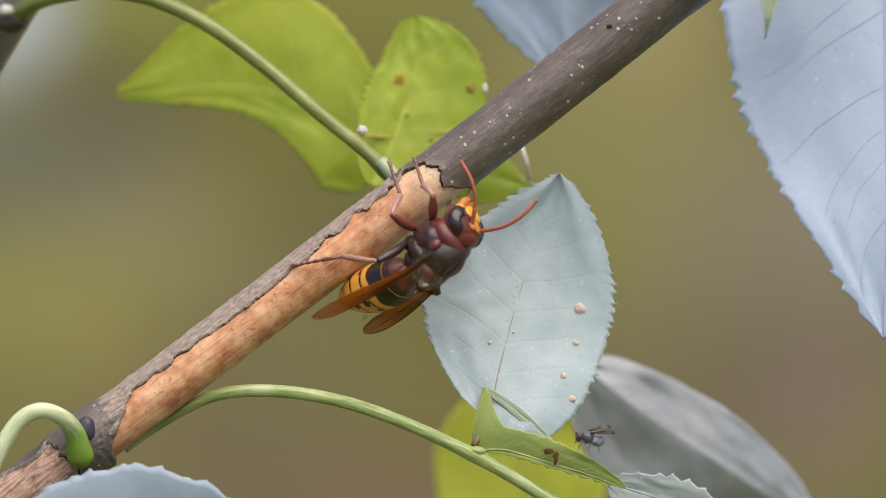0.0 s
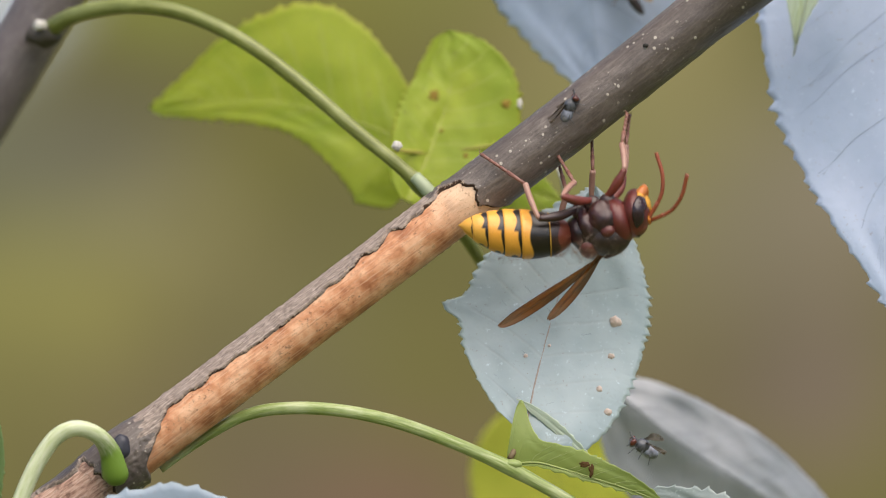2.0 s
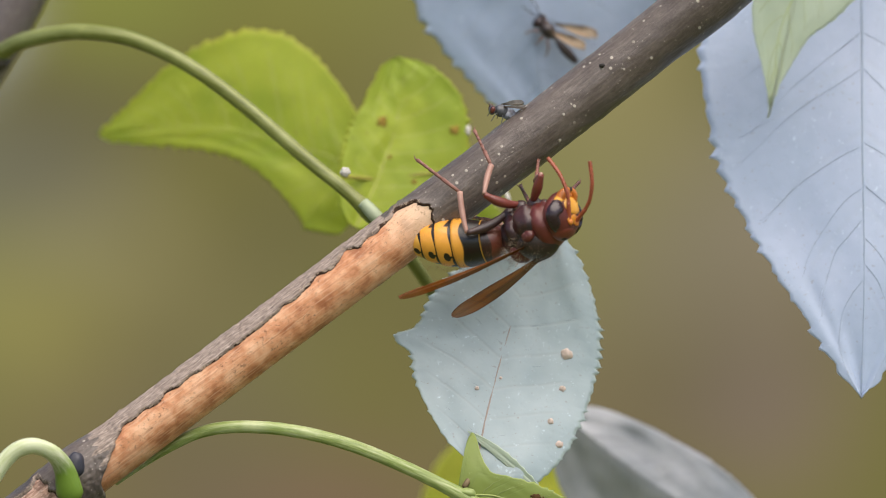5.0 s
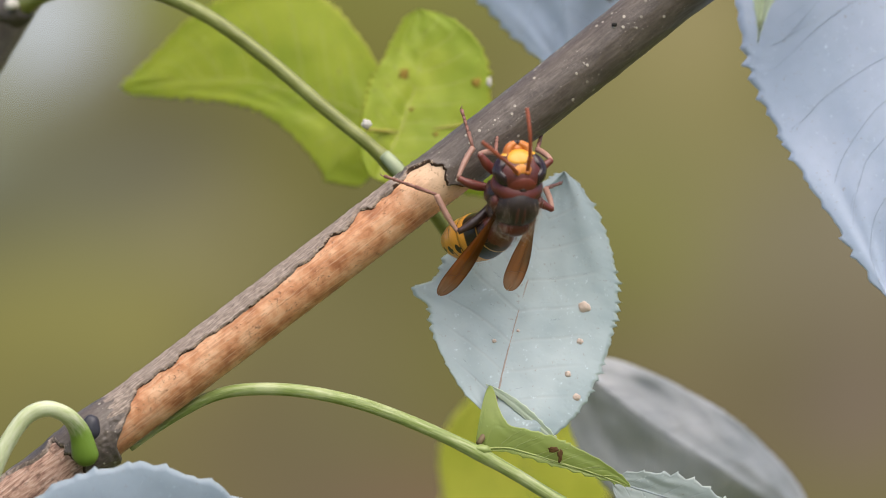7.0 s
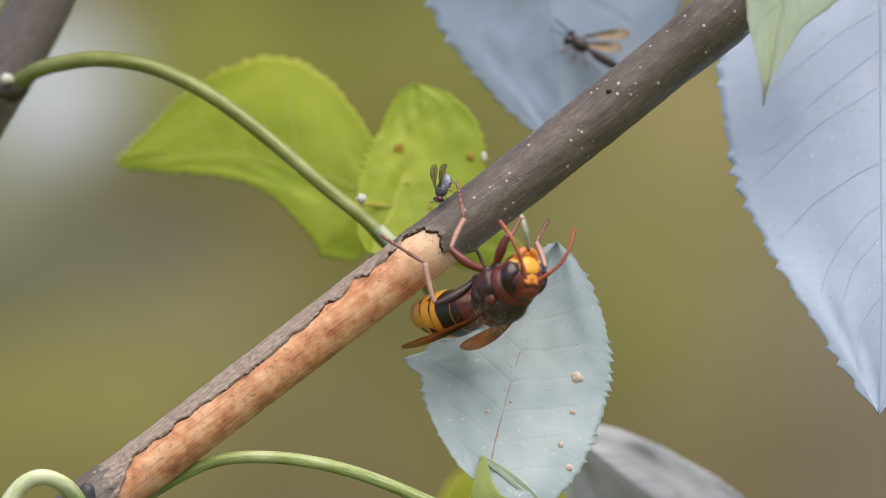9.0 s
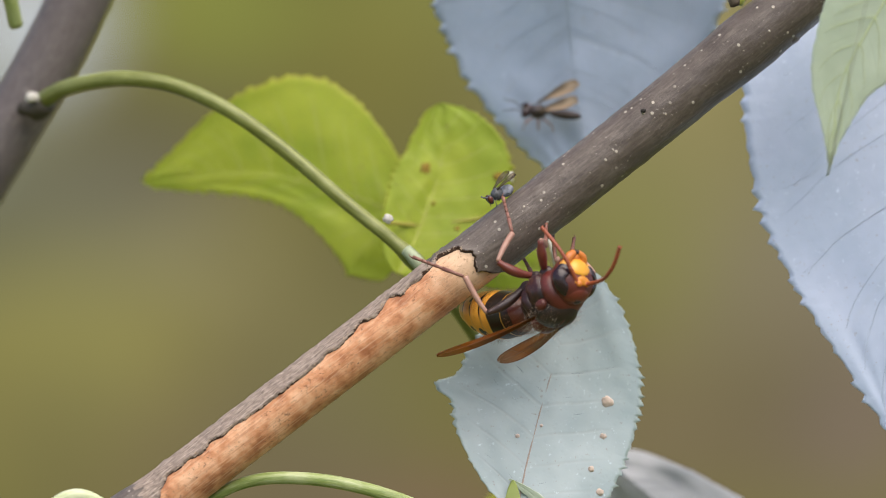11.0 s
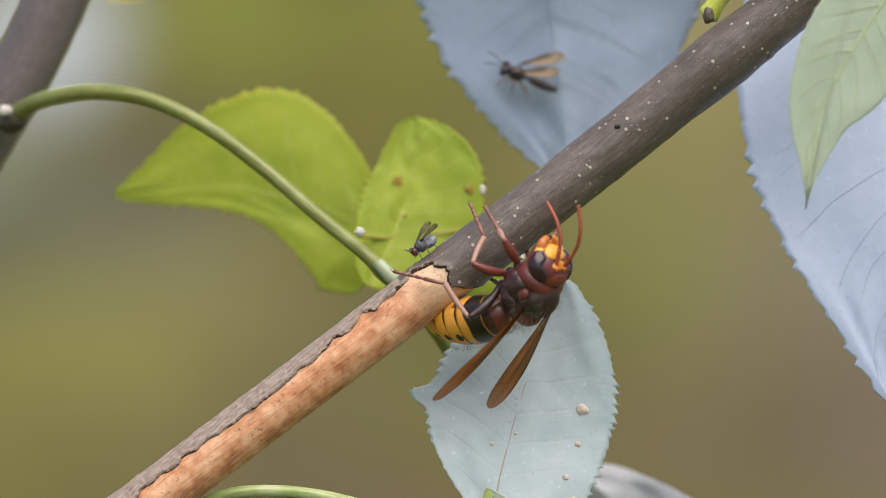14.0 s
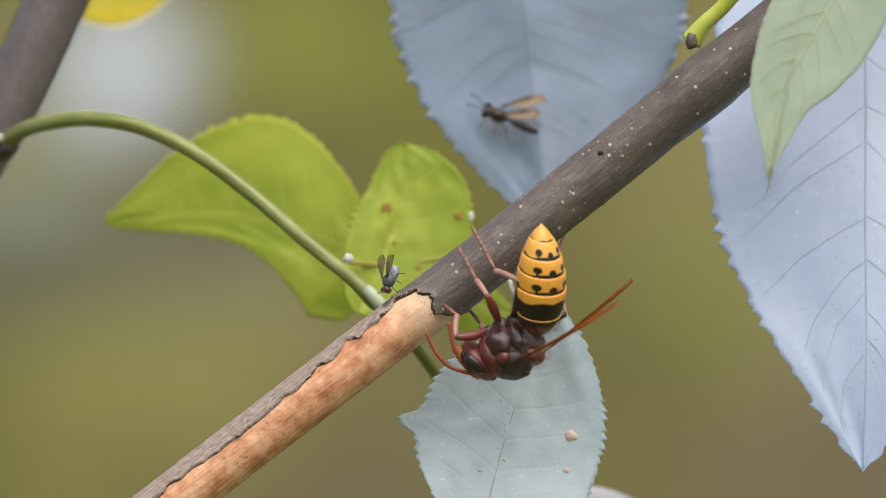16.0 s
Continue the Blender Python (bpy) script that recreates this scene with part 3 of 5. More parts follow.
# ---- the leaves and stalks; each hangs from an empty that sways ----


def thing(name, label, category, group=""):
    return tagged(new(name), label, category, group)


def deep(y):
    """The plants on the far side stand well behind the branch."""
    return y if y < 10 else 10 + (y - 10) * 1.5


def mm(*rows):
    return [spot(u, v, deep(y)) for u, v, y in rows]


# stalk on the far side with its pair of lime leaflets
def on_leaf(b, u, v):
    """The place on a blade that lies behind sheet place (u, v)."""
    best = min(((s / 80, w / 20) for s in range(81) for w in range(-20, 21)), key=lambda q: min((c.x - t.x) ** 2 + (c.z - t.z) ** 2 for c in (b.place(*q)[0],) for t in (spot(u, v, c.y * 1000),)))
    p, nrm = b.place(*best)
    return p + nrm * 1.5 * U


far_stalk = thing("leaf_stalk", "long green leaf stalk arching over behind the branch", "leaf stalk")
part("stalk", tube(mm((18, 36, 30), (60, 5, 27), (110, -10, 24), (180, -17, 21), (270, -2, 19), (370, 46, 17), (470, 120, 16), (570, 206, 15), (650, 272, 14), (720, 340, 14), (775, 410, 19), (820, 480, 26), (860, 560, 31)),
                   lambda s: U * (15 - 4.5 * s + 4 * math.exp(-(s / 0.035) ** 2) + 5 * math.exp(-((s - 0.65) / 0.02) ** 2)), 110, 16, 0.12), STALK_DARK, far_stalk)


def lump(center, size, seed=0, sub=3, rough=0.3):
    bm = bmesh.new()
    bmesh.ops.create_icosphere(bm, subdivisions=sub, radius=1)
    for v in bm.verts:
        k = 1 + rough * noise.noise(v.co * 1.7 + Vector((seed, 0, 0)))
        v.co = Vector(v.co[i] * size[i] * k for i in range(3))
        v.co += Vector(center)
    return bm


part("pale_joint", tube(mm((672, 286, 13), (696, 313, 12.5), (722, 344, 13)), lambda q: U * (12.6 - 9 * abs(q - 0.45) ** 2), 14, 14), plain("joint_pale", (0.36, 0.42, 0.27), 0.45), far_stalk, "pale waxy joint")
part("side_stalk", tube(mm((640, 238, 24), (700, 242, 26), (775, 235, 26), (830, 228, 26)), lambda q: U * (4.2 - 1.5 * q), 16, 8), plain("side_stalk_ochre", (0.34, 0.31, 0.05), 0.6), far_stalk, "ochre stalk of a leaflet")
part("scar_and_glint", lump(spot(640, 232, deep(12)), (9 * U, 6 * U, 9 * U), 2), SCAR_GLINT, far_stalk, "whitish scar on the stalk")
part("stalk_base", lump(spot(20, 33, deep(29)), (32 * U, 27 * U, 23 * U), 4), plain("dark_node", (0.06, 0.05, 0.04), 0.6), far_stalk, "dark swollen base of the stalk")
# highlight on the dark node, modelled as a pale lump
part("scar_and_glint", lump(spot(14, 16, deep(27.2)), (13 * U, 8 * U, 10 * U), 9), SCAR_GLINT, far_stalk, "whitish lump standing in for the highlight on the base")

lime_leaf = thing("lime_leaf", "yellow-green toothed leaflet hanging behind the branch", "leaf", "lime leaflets")
leaf(lime_leaf, LEAF_LIME, VEIN_LIME, mm((696, 272, 34), (632, 214, 34), (532, 178, 35), (432, 154, 37), (332, 150, 39), (204, 163, 41)), 44 * U, 188 * U, 26, 0.03, 0.03, 0.06, 0.03, 220, 18, seed=3, peak=0.46, blunt=1.55, tip=1.25, blunt_left=0.5, tip_left=0.5, spur=(0.1, 0.24, 112 * U), vein_r=0.6, rib_r=1.4)
lime_leaf_right = thing("lime_leaf", "yellow-green toothed leaflet with brown spots behind the branch", "leaf", "lime leaflets")
lime_blade = leaf(lime_leaf_right, LEAF_LIME, VEIN_LIME, mm((660, 330, 25), (700, 240, 26), (735, 130, 27), (735, 28, 28)), 78 * U, 146 * U, 20, 0.04, 0.12, 0.1, 0.06, seed=7, peak=0.45, blunt=0.5, tip=0.52, vein_r=0.8)
for u, v, r in ((707, 141, 8), (836, 158, 7), (724, 205, 3), (760, 250, 4)):
    part("leaf_spot", lump(on_leaf(lime_blade, u, v), (r * U, 1.2 * U, r * 1.1 * U), u, 3, 0.9), plain("spot_brown", (0.34, 0.23, 0.04), 0.7, 0.2, 0.6, 2000), lime_leaf_right, "brown spot on the leaf")
part("dry_edge", joined(lump(spot(857, 158, deep(22)), (4.5 * U, 3 * U, 10 * U), 41, 3, 0.5), tube(mm((922, 262, 22), (930, 285, 21), (936, 320, 22)), lambda q: U * (4.5 - 2 * q), 10, 8)), SCAR_GLINT, lime_leaf_right, "whitish dried margin")
lime_leaf_under = thing("lime_leaf", "yellow-green leaflet showing under the branch", "leaf", "lime leaflets")
leaf(lime_leaf_under, LEAF_LIME, VEIN_LIME, mm((770, 230, 30), (840, 300, 30), (935, 330, 30)), 60 * U, 60 * U, 12, 0.05, 0.1, 0.1, 0.05, seed=8)
part("knot", lump(spot(1078, 47, -3.7), (5 * U, 3 * U, 4 * U), 51), plain("knot_black", (0.02, 0.017, 0.015), 0.7), branch, "black speck of a knot")
part("knot", lump(spot(1330, -84, -0.6), (27 * U, 22 * U, 17 * U), 52, 3, 0.12), BARK, branch, "swollen knot on the underside")
far_stem = thing("stem", "dark grey-brown upright stem, out of focus", "stem")
part("bark", tube(mm((-182, 320, 34), (-51, 105, 34), (70, -110, 34), (204, -420, 34)), 58 * U, 60, 24, 0, 3, 0.03), STEM_BARK, far_stem)
part("side_shoot", tube(mm((-20, -110, 26), (-34, -175, 24), (-52, -270, 24)), 13 * U, 20, 12), STALK, far_stem, "short green shoot on the stem")

# leaf below the hornet
middle_leaf = thing("leaf", "pale blue-green toothed leaf with a brown-flecked face", "leaf", "blue-green leaves")
middle_blade = leaf(middle_leaf, LEAF_BLUE, VEIN_BROWN, mm((862, 748, 1.5), (880, 660, 4), (915, 530, 8.4), (955, 410, 10.5), (988, 308, 11.5)), 158 * U, 172 * U, 27, 0.042, 0.07, 0.18, 0.05, 260, 22, seed=11, peak=0.47, blunt=0.33, tip=0.68, tip_left=0.95, blunt_left=0.86, spur=(0.43, 0.035, 34 * U), sag=34 * U, fine=VEIN_FINE, vein_r=0.6, rib_r=2.0)
for u, v, r, k in ((1024, 550, 11, 1), (1016, 611, 6, 2), (997, 671, 6, 3), (1008, 708, 7, 4), (910, 590, 3, 5), (866, 607, 4, 6)):
    part("gall", lump(on_leaf(middle_blade, u, v), (r * U, r * 0.6 * U, r * 0.9 * U), k, 3, 0.3), plain("gall_tan", (0.66, 0.53, 0.45), 0.7, 0.3, 0.45, 2500), middle_leaf, "tan wart on the leaf")
small_leaf = thing("small_leaf", "folded fresh green leaflet beside the stalk", "leaf")
leaf(small_leaf, LEAF_GREEN, VEIN_GREEN, mm((834, 800, 0), (884, 797, -1), (922, 806, -2), (975, 822, -2), (1040, 842, -2), (1105, 866, -1)), 40 * U, 7 * U, 11, 0.09, 0.25, 0.2, 0.05, 220, 16, seed=12, peak=0.34, blunt=0.8, tip=0.9, blunt_left=0.55, tip_left=0.62, spur=(0.09, 0.06, 78 * U), pairs=7, vein_r=0.7, rib_r=1.8)
part("folded_edge", Blade(mm((850, 684, 2.5), (900, 718, 2), (950, 762, 2), (990, 800, 2)), 9 * U, 9 * U, 9, 0.2, 0.2, 0.1, 0.1, 60, 6, seed=13, blunt=0.7, tip=0.7).mesh(), LEAF_PALE, small_leaf, "whitish turned-over margin")
part("leaf_spot", joined(lump(spot(968, 800, -3.2), (8 * U, 1.5 * U, 4 * U), 21, 3, 0.9), lump(spot(981, 812, -3.2), (4 * U, 1.5 * U, 9 * U), 22, 3, 0.9)), plain("spot_rust", (0.10, 0.05, 0.015), 0.7, 0.2, 0.6, 2000), small_leaf, "rusty spot")
front_stalk = thing("leaf_stalk", "green leaf stalk curving out from under the branch", "leaf stalk")
part("stalk", tube(mm((222, 796, 3.5), (272, 760, 3), (320, 729, 1.5), (370, 704, 0), (430, 693, -2), (520, 696, -3), (620, 716, -3), (720, 752, -3), (820, 798, -2), (900, 842, -1), (985, 893, 0), (1200, 1010, 2)),
                   lambda s: U * (11.5 - 5 * math.exp(-(s / 0.12) ** 2) + 2 * math.exp(-((s - 0.62) / 0.03) ** 2)), 100, 16, 0.15), STALK_FRONT, front_stalk)
part("node", lump(spot(842, 800, -2), (17 * U, 11 * U, 9 * U), 31, 3, 0.2), STALK_FRONT, front_stalk, "swollen joint of the leaflet")
part("stub", tube(mm((838, 790, -1), (848, 772, 0), (853, 752, 3), (862, 735, 10)), lambda q: U * (5.5 - 2.5 * q), 14, 10), plain("stub_brown", (0.20, 0.14, 0.07), 0.6), front_stalk, "short brown leaflet stalk")
hook_stalk = thing("leaf_stalk", "pale green hooked leaf stalk growing from the branch", "leaf stalk")
part("stalk", tube(mm((146, 826, -4), (141, 800, -5), (131, 765, -6), (108, 738, -8), (72, 727, -9), (36, 742, -9), (4, 785, -9), (-24, 845, -9), (-52, 930, -9)), lambda s: U * (16 + 10 * math.exp(-(s / 0.16) ** 2)) * (0.25 + 0.75 * min(1, s / 0.05) ** 0.5), 90, 20, 0.25), STALK_HOOK, hook_stalk)
part("bud", lump(spot(152, 762, -4), (17 * U, 14 * U, 24 * U), 6, 3, 0.12), plain("bud_black", (0.035, 0.035, 0.05), 0.45), hook_stalk, "dark bud at the foot of the stalk")
low_leaf = thing("leaf", "blue-grey toothed leaf rising at the foot of the branch", "leaf", "blue-green leaves")
leaf(low_leaf, LEAF_STEEL, VEIN_STEEL, mm((5, 1060, -14), (165, 1002, -13), (340, 992, -12), (505, 1054, -10)), 160 * U, 120 * U, 13, 0.045, 0.1, 0.1, 0.04, seed=15, peak=0.42, blunt=0.5, tip=0.8, fine=VEIN_STEEL, vein_r=0.5, rib_r=1.8)
side_leaf = thing("leaf", "narrow dark green leaf edge beside the hooked stalk", "leaf")
leaf(side_leaf, LEAF_DEEP, VEIN_GREEN, mm((-100, 646, -10), (-94, 780, -10), (-83, 930, -10)), 36 * U, 36 * U, 14, 0.05, 0.2, 0.1, 0.04, seed=16)
back_leaf = thing("leaf", "slate-blue leaf hanging behind, out of focus", "leaf", "blue-green leaves")
leaf(back_leaf, LEAF_SLATE, VEIN_SLATE, mm((1010, 650, 36), (1130, 745, 34), (1260, 830, 34), (1425, 940, 40)), 92 * U, 150 * U, 20, 0.01, -0.35, 0.1, 0.12, seed=18, peak=0.45, blunt=0.5, tip=0.6, tip_left=0.36)
yellow_leaf = thing("lime_leaf", "yellow-green leaf low behind the stalk", "leaf", "lime leaflets")
leaf(yellow_leaf, LEAF_BACKLIT, VEIN_LIME, mm((880, 680, 66), (905, 780, 68), (940, 900, 70), (980, 1060, 74)), 150 * U, 170 * U, 16, 0.02, 0.1, 0.1, 0.05, seed=19, peak=0.45, blunt=0.5, tip=0.8)
fringe_leaf = thing("leaf", "grey-green toothed leaf low beside the stalk", "leaf", "blue-green leaves")
leaf(fringe_leaf, LEAF_FRINGE, VEIN_FINE, mm((1075, 856, 4), (1140, 876, 4), (1230, 905, 4), (1330, 965, 4)), 40 * U, 60 * U, 10, 0.13, 0.2, 0.1, 0.08, seed=20, fine=VEIN_FINE, vein_r=0.85, rib_r=2.5)

# large leaves at the upper end
broad_leaf = thing("leaf", "large pale blue toothed leaf hanging tip down", "leaf", "blue-green leaves")
leaf(broad_leaf, LEAF_SKY, VEIN_BLUE, mm((1506, -574, 26), (1551, -364, 22), (1566, -114, 17.5), (1566, 136, 13.5), (1568, 386, 10), (1562, 601, 8)), 285 * U, 285 * U, 34, 0.032, -0.04, 0.05, 0.03, 300, 20, seed=21, peak=0.50, blunt=0.5, tip=0.95, pairs=11, vein_r=0.8, rib_r=2.4)
top_leaf = thing("leaf", "pale blue toothed leaf behind the branch", "leaf", "blue-green leaves")
leaf(top_leaf, LEAF_SKY, VEIN_BLUE, mm((921, -582, 22), (931, -422, 24), (946, -222, 26.5), (961, -72, 28.3), (991, 183, 30)), 300 * U, 235 * U, 30, 0.03, -0.16, 0.08, 0.04, 220, 18, seed=22, peak=0.48, blunt=0.5, tip=0.92, pairs=11, vein_r=0.8, rib_r=2.4)
near_leaf = thing("leaf", "pale green pointed leaf in front of the branch", "leaf")
leaf(near_leaf, LEAF_PALE, VEIN_PALE, mm((1560, -400, -22), (1470, -280, -22), (1402, -168, -22), (1367, -98, -22), (1353, -18, -22), (1343, 68, -22)), 98 * U, 92 * U, 22, 0.02, 0.1, 0.1, 0.04, seed=23, peak=0.40, blunt=0.5, tip=1.5)
bud_stalk = thing("leaf_stalk", "short bright green stalk sprouting from the branch", "leaf stalk")
part("stalk", tube(mm((1240, -150, 4), (1262, -180, 3), (1300, -215, 2), (1350, -280, 0), (1380, -350, 0)), lambda s: U * (14 + 6 * math.exp(-(s / 0.1) ** 2)), 40, 14, 0.1), STALK_LIME, bud_stalk)
part("bud", lump(spot(1240, -150, -1), (10 * U, 9 * U, 15 * U), 9), plain("bud_brown", (0.10, 0.075, 0.055), 0.6), bud_stalk, "brown bud scale at the foot")
autumn_leaf = thing("leaf", "yellow leaf high up behind, far out of focus", "leaf")
leaf(autumn_leaf, LEAF_YELLOW, VEIN_LIME, mm((120, -250, 70), (220, -215, 70), (340, -250, 70)), 60 * U, 40 * U, 10, 0.02, 0.1, 0.1, 0.04, seed=25)

# ---- hornet ----


def chitin(name, col, dark, rough=0.3, patch=0.5, scale=400):
    m = Mat(name, rough, 0.6)
    c = m.mix(m.math("MULTIPLY", m.step(m.noise(scale, 3), 0.35, 0.7), patch), col, dark)
    c = m.mix(m.math("MULTIPLY", m.noise(4000, 3), 0.25), c, tuple(x * 0.5 for x in col))
    m.color(c)
    m.rough(m.math("ADD", rough - 0.06, m.math("MULTIPLY", m.noise(2500, 2), 0.2)))
    m.bump(m.noise(5000, 3), 0.25, 0.0001)
    return m.m


RED = chitin("chitin_red_brown", (0.13, 0.023, 0.017), (0.05, 0.012, 0.010), 0.34)
BLACK = chitin("chitin_black_brown", (0.024, 0.012, 0.010), (0.008, 0.005, 0.005), 0.44)
YELLOW = chitin("chitin_yellow", (0.80, 0.40, 0.035), (0.68, 0.28, 0.02), 0.32, 0.5, 250)
ORANGE = chitin("chitin_orange", (0.62, 0.20, 0.025), (0.40, 0.10, 0.02), 0.35)
LEG_RED = chitin("leg_red_brown", (0.21, 0.042, 0.028), (0.08, 0.018, 0.015), 0.34)
LEG_DARK = chitin("leg_dark", (0.05, 0.022, 0.02), (0.02, 0.012, 0.012), 0.32)
LEG_PALE = chitin("leg_pinkish_brown", (0.45, 0.26, 0.20), (0.26, 0.115, 0.085), 0.42)
LEG_FOOT = chitin("foot_brown", (0.27, 0.12, 0.09), (0.15, 0.06, 0.045), 0.42)
FEELER = chitin("feeler_rust", (0.34, 0.075, 0.03), (0.20, 0.045, 0.025), 0.42)
EYE_MAT = chitin("compound_eye", (0.03, 0.014, 0.018), (0.012, 0.008, 0.012), 0.16, 0.3)
FUZZ = plain("tawny_hair", (0.28, 0.155, 0.10), 0.7, 0.2, 0.3)
FUZZ_PALE = plain("pale_hair", (0.28, 0.145, 0.095), 0.8, 0.15, 0.3)
VERTEX = chitin("chitin_rust", (0.19, 0.036, 0.022), (0.08, 0.018, 0.013), 0.36)


def wing_material(name, col, clear):
    m = Mat(name, 0.28, 0.5)
    x, w = m.uv()
    def near(v, at, lo, hi):
        return m.math("SUBTRACT", 1.0, m.step(m.math("ABSOLUTE", m.math("SUBTRACT", v, at)), lo, hi))
    outer = m.step(x, 0.66, 0.70)
    vein = m.math("MULTIPLY", near(w, m.math("MULTIPLY", x, 0.35), 0.02, 0.09), m.math("SUBTRACT", 1.0, m.step(x, 0.86, 0.9)))
    fork = m.math("MULTIPLY", near(w, m.math("SUBTRACT", m.math("MULTIPLY", x, -1.5), -1.0), 0.02, 0.09), m.step(x, 0.50, 0.55))
    cross = m.math("MULTIPLY", near(m.math("ADD", x, m.math("MULTIPLY", w, 0.05)), 0.76, 0.002, 0.012), 1.0)
    edge = m.step(m.math("ABSOLUTE", w), 0.80, 0.92)
    lines = m.math("MAXIMUM", m.math("MAXIMUM", vein, edge), m.math("MAXIMUM", cross, m.math("MULTIPLY", fork, m.math("SUBTRACT", 1.0, outer))))
    smoke = m.math("MULTIPLY", m.step(w, -0.1, 0.6), m.math("SUBTRACT", 1.0, m.step(x, 0.55, 0.8)))
    tint = m.mix(m.math("MULTIPLY", smoke, 0.75), col, tuple(v * 0.22 for v in col))
    tint = m.mix(m.step(x, 0.70, 0.95), tint, tuple(v * 0.8 + 0.10 for v in col))
    tint = m.mix(m.step(x, 0.05, 0.35), tuple(v * 0.25 for v in col), tint)
    c = m.mix(m.math("MULTIPLY", lines, 0.5), tint, tuple(v * 0.16 for v in col))
    m.color(c)
    m.bump(lines, 0.4, 0.0001)
    clearer = m.t.nodes.new("ShaderNodeBsdfTransparent")
    m.put(clearer.inputs[0], m.mix(0.35, c, (1.0, 0.80, 0.5)))
    thin = m.t.nodes.new("ShaderNodeBsdfTranslucent")
    m.put(thin.inputs[0], c)
    a = m.t.nodes.new("ShaderNodeMixShader")
    a.inputs[0].default_value = 0.45
    m.link(m.b.outputs[0], a.inputs[1])
    m.link(thin.outputs[0], a.inputs[2])
    b = m.t.nodes.new("ShaderNodeMixShader")
    m.put(b.inputs[0], m.math("MULTIPLY", m.math("SUBTRACT", 1.0, m.math("MULTIPLY", lines, 0.8)), m.math("ADD", clear, m.math("MULTIPLY", m.step(x, 0.7, 1.0), 0.2))))
    m.link(a.outputs[0], b.inputs[1])
    m.link(clearer.outputs[0], b.inputs[2])
    m.link(b.outputs[0], m.t.nodes["Material Output"].inputs[0])
    return m.m


WING = wing_material("wing_amber", (0.50, 0.165, 0.026), 0.28)
FLY_WING = wing_material("fly_wing_grey", (0.35, 0.32, 0.30), 0.55)
WASP_WING = wing_material("wasp_wing_tawny", (0.74, 0.58, 0.42), 0.25)


def band_material(name, front, spots, line, ground, ink):
    """A tergite: uv x from its front to its rear, y round the body from the top. front: depth of the dark fore band."""
    m = Mat(name, 0.33, 0.6)
    x, a = m.uv()
    top = m.math("ABSOLUTE", m.math("SUBTRACT", m.math("ABSOLUTE", m.math("SUBTRACT", a, 0.5)), 0.5))   # 0 at the top, 0.5 underneath
    wav = m.math("MULTIPLY", m.math("SINE", m.math("MULTIPLY", top, 26.0)), 0.05)
    dark = m.math("SUBTRACT", 1.0, m.step(m.math("SUBTRACT", x, wav), front, front + 0.05))
    if spots:
        for place, wide, long, at_x in ((0.115, 0.034, 0.16, 0.46), (0.0, 0.03, 0.2, 0.30)):
            dx = m.math("DIVIDE", m.math("SUBTRACT", x, at_x), long)
            da = m.math("DIVIDE", m.math("SUBTRACT", top, place), wide)
            d = m.math("ADD", m.math("MULTIPLY", dx, dx), m.math("MULTIPLY", da, da))
            dark = m.math("MAXIMUM", dark, m.math("SUBTRACT", 1.0, m.step(d, 0.8, 1.3)))
        stem = m.math("MULTIPLY", m.math("SUBTRACT", 1.0, m.step(m.math("ABSOLUTE", m.math("SUBTRACT", top, 0.115)), 0.006, 0.012)), m.math("SUBTRACT", 1.0, m.step(x, 0.35, 0.45)))
        dark = m.math("MAXIMUM", dark, stem)
        belly = m.math("MULTIPLY", m.step(top, 0.33, 0.35), m.math("SUBTRACT", 1.0, m.step(m.math("SUBTRACT", x, m.math("MULTIPLY", wav, 2.2)), 0.36, 0.44)))
        dark = m.math("MAXIMUM", dark, belly)
    col = m.mix(dark, ground, ink)
    if line:
        col = m.mix(m.step(x, 0.86, 0.90), col, (0.72, 0.40, 0.06))
    col = m.mix(m.math("MULTIPLY", m.noise(900, 4), 0.45), col, m.mix(1.0, col, (0.62, 0.45, 0.35), "MULTIPLY"))
    m.color(col)
    m.bump(m.noise(3500, 3), 0.25, 0.0001)
    return m.m


INK, GOLD = (0.013, 0.009, 0.008), (0.90, 0.43, 0.058)
TERGITES = [band_material("tergite_red_black", 0.55, False, True, (0.028, 0.011, 0.009), (0.15, 0.036, 0.02)),
            band_material("tergite_black_gold", 0.60, False, False, GOLD, INK),
            band_material("tergite_gold", 0.19, True, False, GOLD, INK),
            band_material("tergite_gold_spotted", 0.20, True, False, GOLD, INK),
            band_material("tergite_gold_deep", 0.20, True, False, (0.86, 0.46, 0.075), INK),
            band_material("tergite_tip", 0.18, False, False, (0.80, 0.42, 0.06), INK)]


def egg(center, size, seg=28, rings=18, shape=None):
    bm = bmesh.new()
    bmesh.ops.create_uvsphere(bm, u_segments=seg, v_segments=rings, radius=1)
    for v in bm.verts:
        if shape:
            v.co = shape(v.co)
        v.co = Vector((v.co.x * size[0] + center[0], v.co.y * size[1] + center[1], v.co.z * size[2] + center[2])) * U
    return bm


